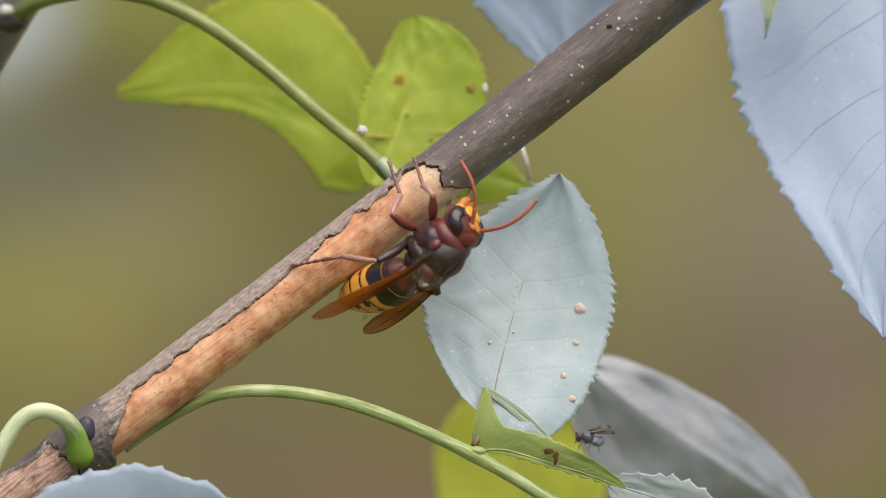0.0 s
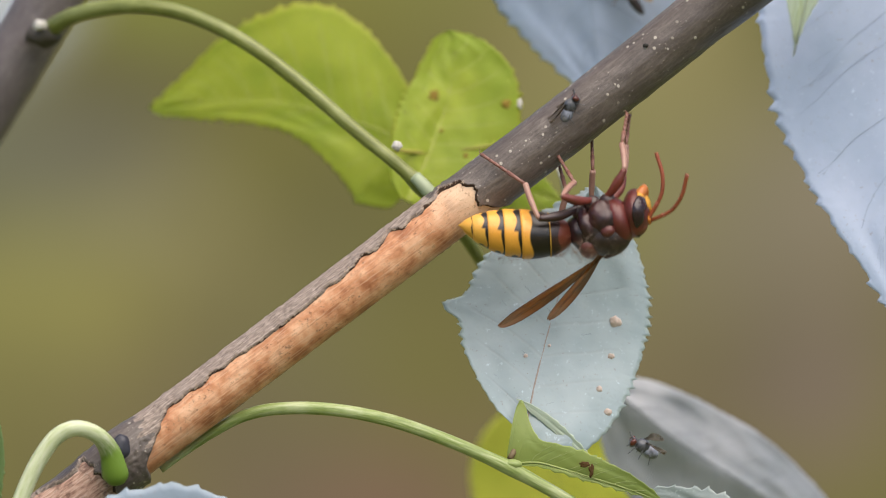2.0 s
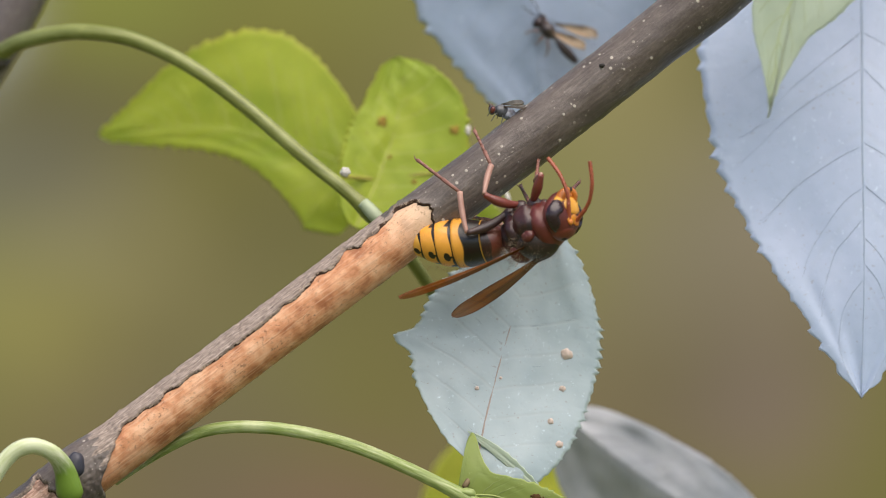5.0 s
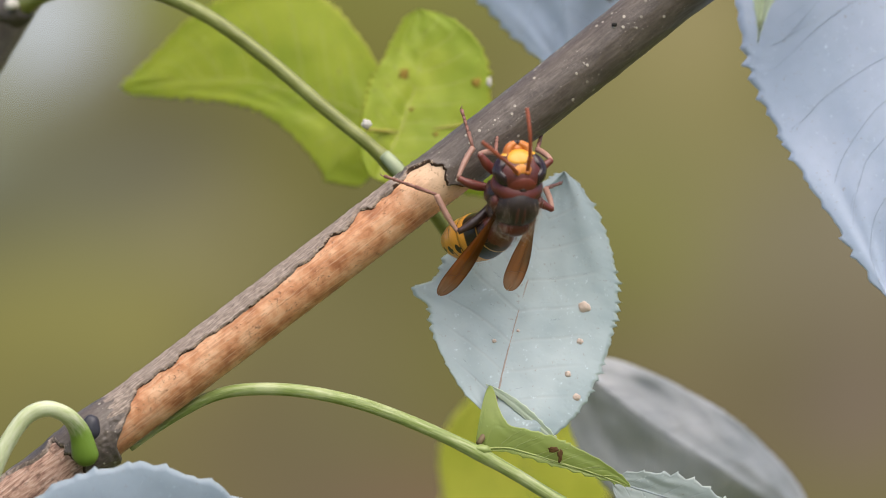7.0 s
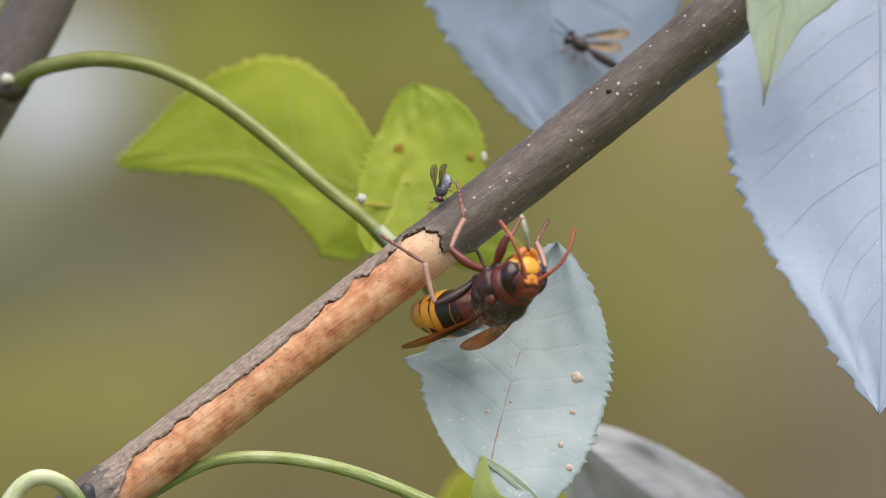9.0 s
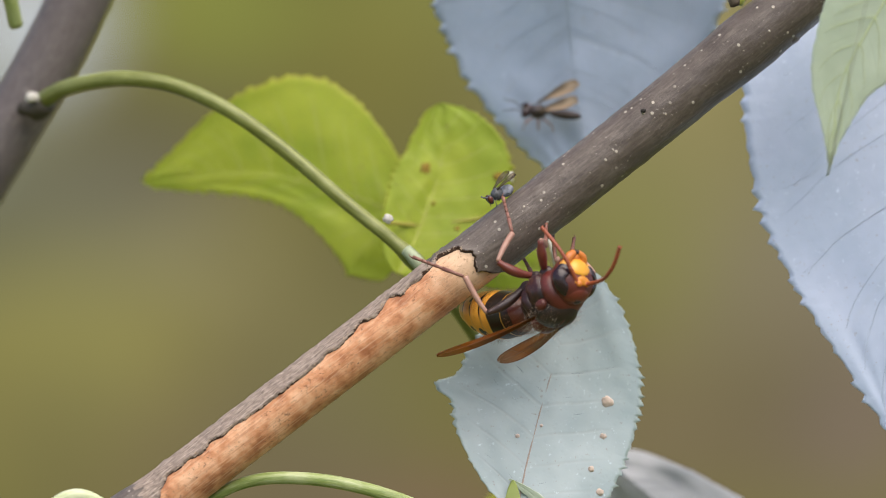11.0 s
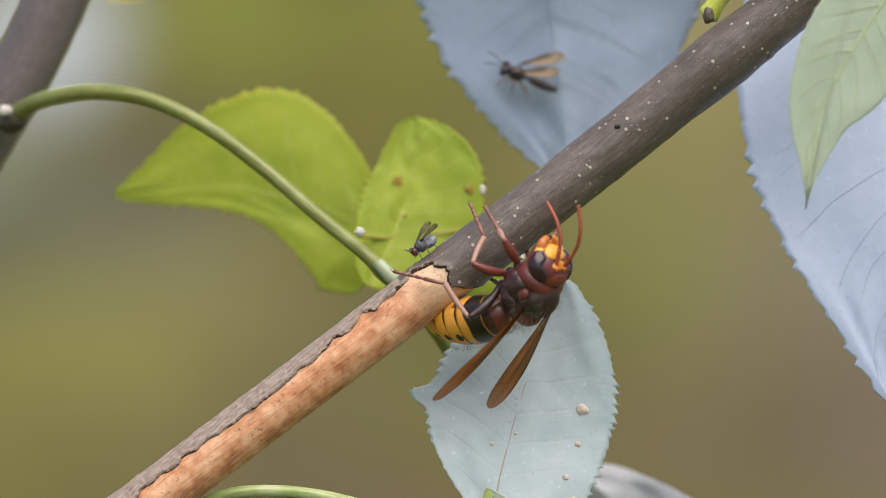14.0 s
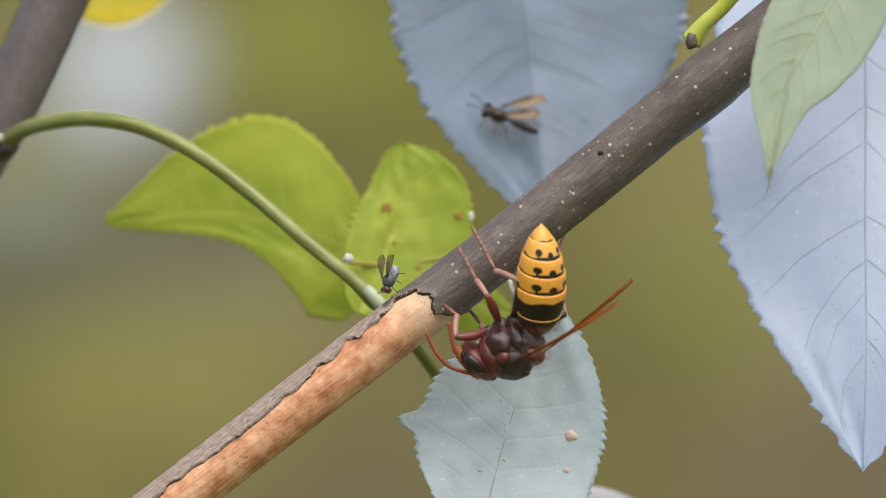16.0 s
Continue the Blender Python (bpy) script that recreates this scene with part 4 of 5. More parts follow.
def spun(profile, seg=32, bend=0.0, length=1.0):
    """A body of revolution along x from (x, radius) pairs, with uv; bend lowers it towards the end."""
    bm = bmesh.new()
    uvl = bm.loops.layers.uv.new()
    rings = []
    for x, r in profile:
        ring = []
        for k in range(seg):
            a = 2 * math.pi * k / seg
            ring.append(bm.verts.new(Vector((x, r * 1.04 * math.sin(a), r * math.cos(a) - bend * (x / length) ** 2)) * U))
        rings.append(ring)
    n = len(profile) - 1
    for i in range(n):
        for k in range(seg):
            f = bm.faces.new((rings[i][k], rings[i + 1][k], rings[i + 1][(k + 1) % seg], rings[i][(k + 1) % seg]))
            for lp, (p, q) in zip(f.loops, ((i, k), (i + 1, k), (i + 1, k + 1), (i, k + 1))):
                lp[uvl].uv = (p / n, q / seg)
    bm.faces.new(rings[0])
    bm.faces.new(rings[-1][::-1])
    bmesh.ops.recalc_face_normals(bm, faces=bm.faces)
    return bm


def hairs(centers, count, length, seed, keep=lambda d: True, thick=0.16):
    """Short fine hairs on egg shapes (center, size)."""
    rnd = random.Random(seed)
    bm = bmesh.new()
    made = 0
    while made < count:
        c, s = rnd.choice(centers)
        d = Vector((rnd.gauss(0, 1), rnd.gauss(0, 1), rnd.gauss(0, 1))).normalized()
        if not keep(d):
            continue
        p = Vector((c[i] + d[i] * s[i] * 0.98 for i in range(3)))
        nrm = Vector((d[i] / s[i] for i in range(3))).normalized()
        lean = (nrm + Vector((rnd.uniform(-0.6, 0.3), rnd.uniform(-0.4, 0.4), rnd.uniform(-0.4, 0.4)))).normalized()
        tip = p + lean * length * rnd.uniform(0.5, 1.15)
        side = nrm.orthogonal().normalized() * thick
        oth = nrm.cross(side)
        base = [bm.verts.new((p + side * math.cos(a) + oth * math.sin(a)) * U) for a in (0, 2.09, 4.19)]
        t = bm.verts.new(tip * U)
        for k in range(3):
            bm.faces.new((base[k], base[(k + 1) % 3], t))
        made += 1
    return bm


hornet = thing("hornet", "brown and yellow hornet with amber wings clinging to the branch", "hornet")


def scutum(co):
    x, y, z = co
    return Vector((x, y * (1 - 0.18 * x), z * (1.0 - 0.12 * x * x)))


SIDE = chitin("chitin_dark_side", (0.055, 0.016, 0.015), (0.011, 0.009, 0.012), 0.32, 0.95, 330)


def dented(seed, amount=0.10, freq=2.4):
    return lambda c: c * (1 + amount * noise.noise(c * freq + Vector((seed, 0, 0))) + 0.4 * amount * noise.noise(c * freq * 2.7 + Vector((seed, 3, 0))))


part("thorax", egg((0, 0, 2), (53, 41, 44), 36, 24, dented(1)), BLACK, hornet, "black-brown hairy thorax")
part("scutum", egg((7, 0, 23), (40, 40, 32), 36, 24, scutum), BLACK, hornet, "black-brown back plate")
part("propodeum", egg((-38, 0, -2), (22, 31, 35), 32, 20, dented(4)), SIDE, hornet, "dark rear wall of the thorax")
part("pronotum", egg((34, 0, 0), (27, 47, 43), shape=lambda c: Vector((c.x, c.y, c.z * (1 - 0.2 * c.x)))), RED, hornet, "red-brown collar behind the head")
part("back_mark", joined(egg((2, 6, 53), (17, 3.5, 2.5)), egg((2, -6, 53), (17, 3.5, 2.5))), chitin("chitin_dim_red", (0.07, 0.024, 0.02), (0.03, 0.012, 0.01), 0.4), hornet, "two red-brown streaks on the back")
part("scutellum", egg((-33, 0, 27), (19, 28, 19)), RED, hornet, "red-brown shield on the back")
for s in (-1, 1):
    part("side_plate", egg((9, 29 * s, -9), (27, 22, 31), 32, 22, dented(6 + s, 0.16, 1.9)), SIDE, hornet, "glossy dark side plate")
    part("rear_side_plate", egg((-22, 27 * s, -8), (15, 17, 28), 28, 18, dented(9 + s, 0.14, 2.0)), SIDE, hornet, "glossy dark rear side plate")
for s in (-1, 1):
    part("shoulder_plate", egg((10, 40 * s, 18), (13, 8, 11)), RED, hornet, "red-brown plate at the root of the wing")
    for x, y, z in ((26, 16, -36), (0, 19, -40), (-26, 20, -36)):
        part("coxa", egg((x, y * s, z), (15, 12, 16)), LEG_DARK, hornet)
tagged(part("hair", hairs([((4, 0, 14), (54, 43, 43)), ((-34, 0, 16), (27, 33, 35))], 1000, 15, 3, lambda d: d.z > -0.1 and d.x < 0.5 and (abs(d.y) > 0.5 or d.x < -0.6), 0.09), FUZZ_PALE, hornet, "pale downy hair on the back"), kind="stuff")
tagged(part("side_hair", hairs([((4, 0, 2), (53, 43, 44)), ((9, 29, -9), (27, 23, 31)), ((9, -29, -9), (27, 23, 31)), ((34, 0, 0), (27, 47, 43))], 1500, 8, 13, lambda d: d.z < 0.5, 0.11), FUZZ, hornet, "short tawny hair on the sides"), kind="stuff")

tagged(part("long_hair", hairs([((4, 0, 14), (54, 43, 43)), ((-34, 0, 16), (27, 33, 35))], 380, 20, 33, lambda d: d.z > 0.0 and d.x < 0.4 and abs(d.y) > 0.3, 0.08), plain("blond_hair", (0.86, 0.74, 0.60), 0.7, 0.2, 0.3), hornet, "sparse long blond hair on the back"), kind="stuff")

# the head: patches that swell out of one skull
SKULL = (29, 46, 43)


def skull(d):
    """A place on the skull in the direction d: flat behind, narrowed below."""
    x = d.x if d.x > 0 else d.x * 0.72
    return Vector((x * SKULL[0], d.y * SKULL[1] * (1 - 0.16 * max(0, -d.z) ** 2), d.z * SKULL[2] * (1 - 0.08 * d.y * d.y)))


def skull_patch(inside, lift, res=96):
    """The piece of the skull where inside(direction) is above 0, swollen by lift."""
    bm = bmesh.new()
    bmesh.ops.create_uvsphere(bm, u_segments=res, v_segments=res * 2 // 3, radius=1)
    val = {v: inside(v.co) for v in bm.verts}
    bmesh.ops.delete(bm, geom=[v for v in bm.verts if val[v] < -0.35], context="VERTS")
    for v in bm.verts:
        d = v.co.normalized()
        k = val[v]
        up = lift * (min(1.0, max(0.0, k)) ** 0.6 if k > 0 else 6 * k)
        v.co = (skull(d) + Vector((d.x / SKULL[0], d.y / SKULL[1], d.z / SKULL[2])).normalized() * up) * U
    return bm


def shield_zone(d):
    return -1 if d.x < 0 else 1 - (d.y / (0.56 + 0.14 * d.z)) ** 2 - ((d.z + 0.40) / 0.40) ** 2


def brow_zone(d):
    return -1 if d.x < 0 else 1 - (d.y / (0.36 + 0.45 * (d.z - 0.16))) ** 2 - ((d.z - 0.20) / 0.21) ** 2


def crown_zone(d):
    return 1 - (d.y / 0.62) ** 2 - ((d.z - 0.98) / 0.42) ** 2 - (min(0, d.x + 0.2) / 0.4) ** 2


def eye_zone(s):
    def zone(d):
        az = math.degrees(math.atan2(d.y * s, d.x))
        k = 1 - ((az - 62 - 8 * d.z) / 29) ** 2 - ((d.z - 0.06) / 0.72) ** 2
        return k - 1.1 * math.exp(-((az - 38) / 11) ** 2 - ((d.z - 0.18) / 0.16) ** 2)
    return zone


def cheek_zone(s):
    def zone(d):
        az = math.degrees(math.atan2(d.y * s, d.x))
        return 1 - ((az - 52) / 20) ** 2 - ((d.z + 0.62) / 0.22) ** 2
    return zone


head = part("head", skull_patch(lambda d: 1, 0.0), RED, hornet, "broad red-brown head")
part("crown", skull_patch(crown_zone, 1.2), VERTEX, head, "rust-coloured crown")
part("labrum", egg((13, 0, -36), (9, 13, 9), 20, 14), ORANGE, head, "orange-brown lip between the jaws")
part("ocelli_patch", egg((6, 0, 41), (6, 8, 3.5)), BLACK, head, "small dark patch on the crown")
part("face_shield", skull_patch(shield_zone, 3.0), YELLOW, head, "bright yellow face shield")
part("brow_mark", skull_patch(brow_zone, 1.6), chitin("chitin_amber", (0.72, 0.30, 0.03), (0.55, 0.18, 0.02), 0.34), head, "amber patch between the feelers")
for s in (-1, 1):
    part("eye", skull_patch(eye_zone(s), 5.0), EYE_MAT, head, "dark glossy kidney-shaped eye")
    part("cheek", skull_patch(cheek_zone(s), 2.5, 72), YELLOW, head, "yellow cheek")
    part("socket", egg((27, 9 * s, 14), (4, 6, 6), 14, 10), ORANGE, head, "orange socket of the feeler")
    jaw = part("mandible", tube([Vector(q) * U for q in ((11, 18 * s, -27), (16, 16 * s, -36), (18, 9 * s, -42), (17, 3 * s, -44))], lambda q: U * (10 - 4 * q), 16, 14), ORANGE, head, "orange jaw")
    part("jaw_tip", egg((18.5, 3 * s, -45), (5.4, 5, 5), 14, 10), BLACK, jaw, "black tip of the jaw")
SEG = [0, 41, 91, 121, 149, 176, 200]


def belly_radius(x):
    if x > 92:
        return 43.5 * max(0.0, 1 - ((x - 92) / 109) ** 2) ** 0.72
    return 43.5 * max(0.0, 1 - ((92 - x) / 93) ** 2.4) ** 0.55


gaster = part("gaster", spun([(x, belly_radius(x) * 0.93) for x in range(0, 200, 4)] + [(204, 0.6)], 32, 30, 200), TERGITES[5], hornet, "yellow and black banded abdomen")
for k in range(6):
    a, b = SEG[k], SEG[k + 1] + (4 if k < 5 else -1)
    prof = []
    for i in range(13):
        x = a + (b - a) * i / 12
        lift = 0.965 + 0.045 * smoothstep(0, 0.9, i / 12)
        prof.append((x, belly_radius(x) * lift))
    prof.append((b - 1, belly_radius(b) * 0.95))
    part("tergite", spun(prof, 40, 30, 200), TERGITES[k], gaster, ("red-brown and black band", "black and yellow band", "yellow band with black spots", "yellow band with black spots", "yellow band with black spots", "yellow tip")[k])
tagged(part("hair", hairs([((30, 0, -1), (24, 38, 37))], 900, 9, 8, lambda d: d.z > -0.3), FUZZ, gaster, "fine pale hair at the root of the abdomen"), kind="stuff")
tagged(part("hair", hairs([((95, 0, -6), (85, 45, 44))], 700, 12, 5, lambda d: d.z < -0.2 or d.z > 0.75), FUZZ, gaster, "pale hair under the abdomen"), kind="stuff")


def wing_mesh(length, width, seed, droop=0.05):
    """A blade along +x, folded lengthwise into a slender fan."""
    bm = bmesh.new()
    uvl = bm.loops.layers.uv.new()
    n, m = 40, 8
    g = []
    for i in range(n + 1):
        s = i / n
        wid = width * (0.22 + 0.78 * smoothstep(0, 0.7, s)) * math.sqrt(max(0.004, 1 - (max(0, s - 0.78) / 0.22) ** 2))
        row = []
        for j in range(-m, m + 1):
            w = j / m
            row.append(bm.verts.new(Vector((s * length, w * wid / 2 + 0.02 * length * math.sin(s * 2.6), 2.0 * math.cos(w * 7) * s - droop * length * s * s + 3 * abs(w))) * U))
        g.append(row)
    for i in range(n):
        for j in range(2 * m):
            f = bm.faces.new((g[i][j], g[i][j + 1], g[i + 1][j + 1], g[i + 1][j]))
            for lp, (p, q) in zip(f.loops, ((i, j), (i, j + 1), (i + 1, j + 1), (i + 1, j))):
                lp[uvl].uv = (p / n, (q - m) / m)
    bmesh.ops.solidify(bm, geom=bm.faces[:], thickness=0.4 * U)
    return bm


def limb(length, r0, r1, r2, bow=0.0, spines=0):
    """A leg piece along +x."""
    def rad(s):
        return U * (r0 + (r1 - r0) * smoothstep(0, 0.55, s) + (r2 - r1) * smoothstep(0.6, 1.0, s))
    ctrl = [Vector((length * s, 0, bow * 4 * s * (1 - s))) * U for s in (0, 0.25, 0.5, 0.75, 1.0)]
    bm = tube(ctrl, rad, 14, 12)
    rnd = random.Random(int(length * 7))
    for k in range(spines):
        x = length * (0.35 + 0.65 * k / max(1, spines))
        a = rnd.uniform(0, 6.28)
        p = Vector((x, 0, 0))
        q = p + Vector((6, math.cos(a) * (r1 + 5), math.sin(a) * (r1 + 5)))
        sp = bmesh.new()
        b1 = [sp.verts.new(p * U + Vector((0, math.cos(t), math.sin(t))) * U * 0.7) for t in (0, 2.1, 4.2)]
        tp = sp.verts.new(q * U)
        for i in range(3):
            sp.faces.new((b1[i], b1[(i + 1) % 3], tp))
        bm = joined(bm, sp)
    return bm


def foot_mesh(length):
    pieces = []
    x = 0.0
    for k, (l, r) in enumerate(((0.40, 4.2), (0.17, 3.6), (0.14, 3.4), (0.11, 3.4), (0.18, 3.8))):
        seg = bmesh.new()
        bmesh.ops.create_cone(seg, cap_ends=True, segments=10, radius1=r * 0.68 * U, radius2=r * 0.95 * U, depth=l * length * U)
        bmesh.ops.rotate(seg, cent=(0, 0, 0), matrix=Matrix.Rotation(radians(90), 3, "Y"), verts=seg.verts)
        bmesh.ops.translate(seg, vec=Vector(((x + l / 2) * length * U, 0, 0)), verts=seg.verts)
        x += l * 0.98
        pieces.append(seg)
    for s in (-1, 1):
        claw = tube([Vector((length * 0.97, 0, 0)) * U, Vector((length * 1.03, 3 * s, 1)) * U, Vector((length * 1.06, 5.5 * s, -3)) * U], lambda q: U * (1.3 - q), 6, 6)
        pieces.append(claw)
    return joined(*pieces)


LEGS = {}
HIPS = {"front": (26, 18, -44), "middle": (0, 22, -48), "hind": (-26, 22, -44)}
SPAN = {"front": (62, 58, 66), "middle": (70, 64, 78), "hind": (84, 76, 104)}
for key, (fe, ti, ta) in SPAN.items():
    for s in (1, -1):
        tone = LEG_DARK if key == "hind" else LEG_RED
        LEGS[key, s] = (part("femur", limb(fe, 5.8, 8.8, 5.4, 6), tone, hornet, "dark red-brown thigh"),
                        part("tibia", limb(ti, 3.8, 5.5, 5.4, 2, 4), LEG_PALE, hornet, "pinkish-brown shin with fine spines"),
                        part("tarsus", foot_mesh(ta), LEG_FOOT, hornet, "jointed foot with two claws"))
WINGS = {s: part("wing", wing_mesh(250, 35, 1), WING, hornet, "folded amber wing with dark veins") for s in (1, -1)}
FEELERS = {}
for s in (1, -1):
    fm = joined(tube([Vector((x, 0, z)) * U for x, z in ((0, 0), (16, 6), (34, 12))], lambda q: 3.8 * U, 8, 10),
                tube([Vector((x, 0, z)) * U for x, z in ((33, 12), (55, 15), (85, 8), (118, -12))], lambda q: U * (3.3 + 0.25 * math.sin(q * 70) + 0.3 * q), 40, 10))
    FEELERS[s] = part("antenna", fm, FEELER, hornet, "rust-coloured elbowed feeler")

STANCES = []


def stance(t, at, f, d, g, feet, wings, feelers, hf=None, gd=None):
    """The hornet at t seconds: the thorax (u, v, mm behind the branch), its heading f, back d, abdomen g as directions (right, away, up);
    the feet left front, middle, hind, right front, middle, hind; the wing tips and feeler tips left, right; the head's heading hf; the abdomen's back gd."""
    STANCES.append((t, at, f, d, g, feet, wings, feelers, hf or f, gd or d))


stance(0.0, (772, 446, -8), (.74, -.15, .66), (.45, -.62, -.64), (-.62, .66, -.42), ((735, 290, -4), (692, 300, -4), (520, 470, -4), (835, 330, 0), (800, 345, 0), (690, 520, 2)), ((552, 570), (640, 595)), ((822, 275), (950, 365)), (.75, -.3, .5))
stance(0.5, (772, 446, -8), (.74, -.15, .66), (.45, -.62, -.64), (-.62, .66, -.42), ((735, 290, -4), (692, 300, -4), (520, 470, -4), (835, 330, 0), (800, 345, 0), (690, 520, 2)), ((552, 570), (640, 595)), ((800, 270), (925, 350)), (.75, -.3, .5))
stance(0.8, (780, 455, -8), (.82, -.12, .5), (.4, -.55, -.72), (-.72, .6, -.34), ((735, 290, -4), (692, 300, -4), (600, 420, -4), (850, 340, 0), (800, 345, 0), (700, 480, 2)), ((560, 560), (640, 610)), ((830, 270), (900, 330)), (.8, -.3, .4))
stance(1.0, (841, 514, -7), (1, -.05, -.1), (.05, -.3, -.95), (-1, .1, -.02), ((895, 425, -4), (690, 301, -4), (700, 330, -3), (925, 425, 2), (760, 385, 1), (740, 400, 3)), ((580, 515), (660, 680)), ((1040, 431), (1055, 511)), gd=(.25, .45, -.85))
stance(1.2, (843, 492, -7), (.95, -.05, .25), (.2, -.25, -.94), (-.98, .1, -.1), ((900, 320, -4), (770, 260, -4), (690, 310, -4), (910, 320, 2), (790, 300, 1), (760, 330, 3)), ((600, 560), (680, 640)), ((1000, 440), (1010, 500)), gd=(.25, .45, -.85))
stance(1.5, (826, 478, -8), (.6, -.7, .2), (.15, -.35, -.92), (-.84, .5, .04), ((780, 320, -4), (770, 250, -4), (755, 262, -4), (925, 265, 2), (870, 350, 2), (800, 340, 2)), ((600, 667), (985, 560)), ((979, 542), (914, 382)), gd=(.25, .45, -.85))
stance(1.8, (975, 462, -7), (.98, -.1, .1), (.1, -.2, -.97), (-1, .05, .12), ((1000, 300, -4), (940, 270, -4), (800, 260, -4), (1020, 310, 2), (930, 300, 2), (850, 330, 2)), ((780, 540), (800, 560)), ((1090, 380), (1130, 450)), gd=(.25, .45, -.85))
stance(2.0, (1001, 370, -6), (.93, -.1, .35), (.30, -.2, -.93), (-.98, -.02, -.06), ((1047, 165, -3), (935, 262, -4), (797, 247, -4), (1052, 170, 2), (985, 215, 2), (930, 270, 2)), ((912, 542), (807, 562)), ((1107, 242), (1157, 287)), (.95, -.05, .3), gd=(.25, .45, -.85))
stance(2.5, (996, 318, -6), (.72, -.15, .68), (.55, -.15, -.80), (-.97, -.05, -.16), ((976, 172, -4), (916, 182, -4), (801, 247, -4), (1000, 185, 2), (950, 240, 2), (880, 300, 2)), ((786, 507), (861, 547)), ((1051, 172), (1111, 192)), (.8, -.25, .55), gd=(.25, .45, -.85))
stance(3.0, (978, 362, -6), (.78, -.42, .42), (.45, -.35, -.82), (-.94, .2, -.24), ((954, 222, -4), (891, 137, -4), (769, 227, -4), (1034, 217, 1), (930, 265, 2), (880, 300, 2)), ((724, 477), (839, 512)), ((974, 187), (1044, 217)), (.75, -.55, .35), gd=(.25, .45, -.85))
stance(3.5, (986, 362, -6), (.88, -.4, .3), (.3, -.3, -.9), (-.95, .18, -.2), ((995, 182, -4), (892, 137, -4), (769, 229, -4), (1050, 240, 1), (932, 262, 2), (882, 300, 2)), ((707, 442), (807, 475)), ((982, 232), (1112, 262)), (.75, -.6, .25), gd=(.25, .45, -.85))
stance(4.0, (962, 361, -6), (.90, -.43, .08), (.1, -.25, -.96), (-.95, .22, -.17), ((990, 264, -4), (894, 144, -4), (772, 229, -4), (1072, 275, 1), (932, 268, 2), (878, 310, 2)), ((702, 437), (792, 471)), ((1017, 279), (1167, 361)), (.75, -.65, .05), gd=(.25, .45, -.85))
stance(4.2, (960, 360, -6), (.90, -.43, .12), (.12, -.25, -.96), (-.95, .22, -.17), ((990, 264, -4), (894, 144, -4), (772, 229, -4), (1060, 265, 1), (932, 268, 2), (878, 310, 2)), ((702, 440), (792, 475)), ((1040, 240), (1100, 250)), (.75, -.65, .1), gd=(.25, .45, -.85))
stance(5.2, (956, 337, -7), (.75, -.5, .4), (.35, -.35, -.85), (-.92, .3, -.15), ((960, 220, -4), (850, 170, -4), (770, 228, -4), (1030, 265, 1), (950, 280, 2), (870, 320, 2)), ((725, 470), (820, 500)), ((980, 200), (1060, 220)))
stance(6.3, (946, 315, -8), (.6, -.6, .52), (.45, -.38, -.75), (-.74, .62, -.28), ((890, 190, -4), (811, 190, -4), (766, 225, -4), (990, 270, 1), (970, 300, 2), (860, 330, 2)), ((740, 500), (850, 520)), ((940, 170), (1000, 200)))
stance(6.5, (926, 342, -9), (.2, -.62, .72), (.25, -.62, -.74), (-.62, .70, -.38), ((886, 173, -4), (811, 188, -4), (766, 223, -4), (985, 270, 1), (975, 330, 2), (850, 330, 2)), ((766, 528), (876, 513)), ((891, 173), (966, 163)), (.12, -.8, .5))
stance(7.0, (899, 362, -9), (.15, -.52, .82), (.2, -.76, -.62), (-.57, .76, -.30), ((870, 250, -4), (809, 203, -4), (686, 321, -4), (950, 240, 1), (975, 330, 2), (850, 330, 2)), ((766, 533), (886, 523)), ((850, 265), (925, 203)), (.12, -.75, .6))
stance(7.5, (904, 385, -9), (.28, -.72, .6), (.3, -.52, -.8), (-.58, .76, -.28), ((868, 240, -4), (811, 208, -4), (688, 313, -4), (905, 263, -2), (975, 330, 2), (850, 350, 2)), ((733, 513), (853, 513)), ((813, 363), (880, 208)), (.2, -.9, .35))
stance(8.0, (900, 408, -9), (.45, -.65, .6), (.4, -.5, -.77), (-.56, .77, -.28), ((892, 287, -4), (807, 202, -4), (687, 322, -4), (907, 272, -2), (960, 330, 2), (850, 350, 2)), ((712, 502), (832, 497)), ((862, 247), (962, 357)), (.4, -.8, .4))
stance(8.5, (896, 408, -9), (.55, -.68, .48), (.35, -.5, -.8), (-.59, .76, -.25), ((904, 261, -4), (809, 186, -4), (684, 316, -4), (925, 256, -2), (950, 330, 2), (850, 350, 2)), ((694, 506), (799, 511)), ((864, 266), (1069, 311)), (.5, -.78, .35))
stance(9.0, (886, 408, -9), (.6, -.65, .45), (.35, -.45, -.82), (-.60, .76, -.22), ((920, 274, -4), (808, 204, -4), (693, 314, -4), (965, 284, -2), (930, 330, 2), (850, 340, 2)), ((710, 509), (815, 509)), ((885, 269), (1035, 284)), (.55, -.72, .4))
stance(9.2, (838, 345, -10), (.15, -.3, .94), (.15, -.9, -.32), (-.15, .92, -.35), ((850, 240, -4), (790, 220, -4), (745, 270, -4), (910, 230, -2), (910, 230, 0), (900, 290, 1)), ((735, 540), (848, 555)), ((830, 190), (900, 190)))
stance(9.5, (836, 330, -10), (.04, -.25, .96), (.02, -.95, -.27), (-.05, .975, -.2), ((816, 205, -4), (791, 255, -4), (756, 247, -4), (906, 205, -4), (901, 210, -3), (931, 275, -2)), ((731, 570), (856, 580)), ((836, 175), (911, 175)), (.04, -.4, .9))
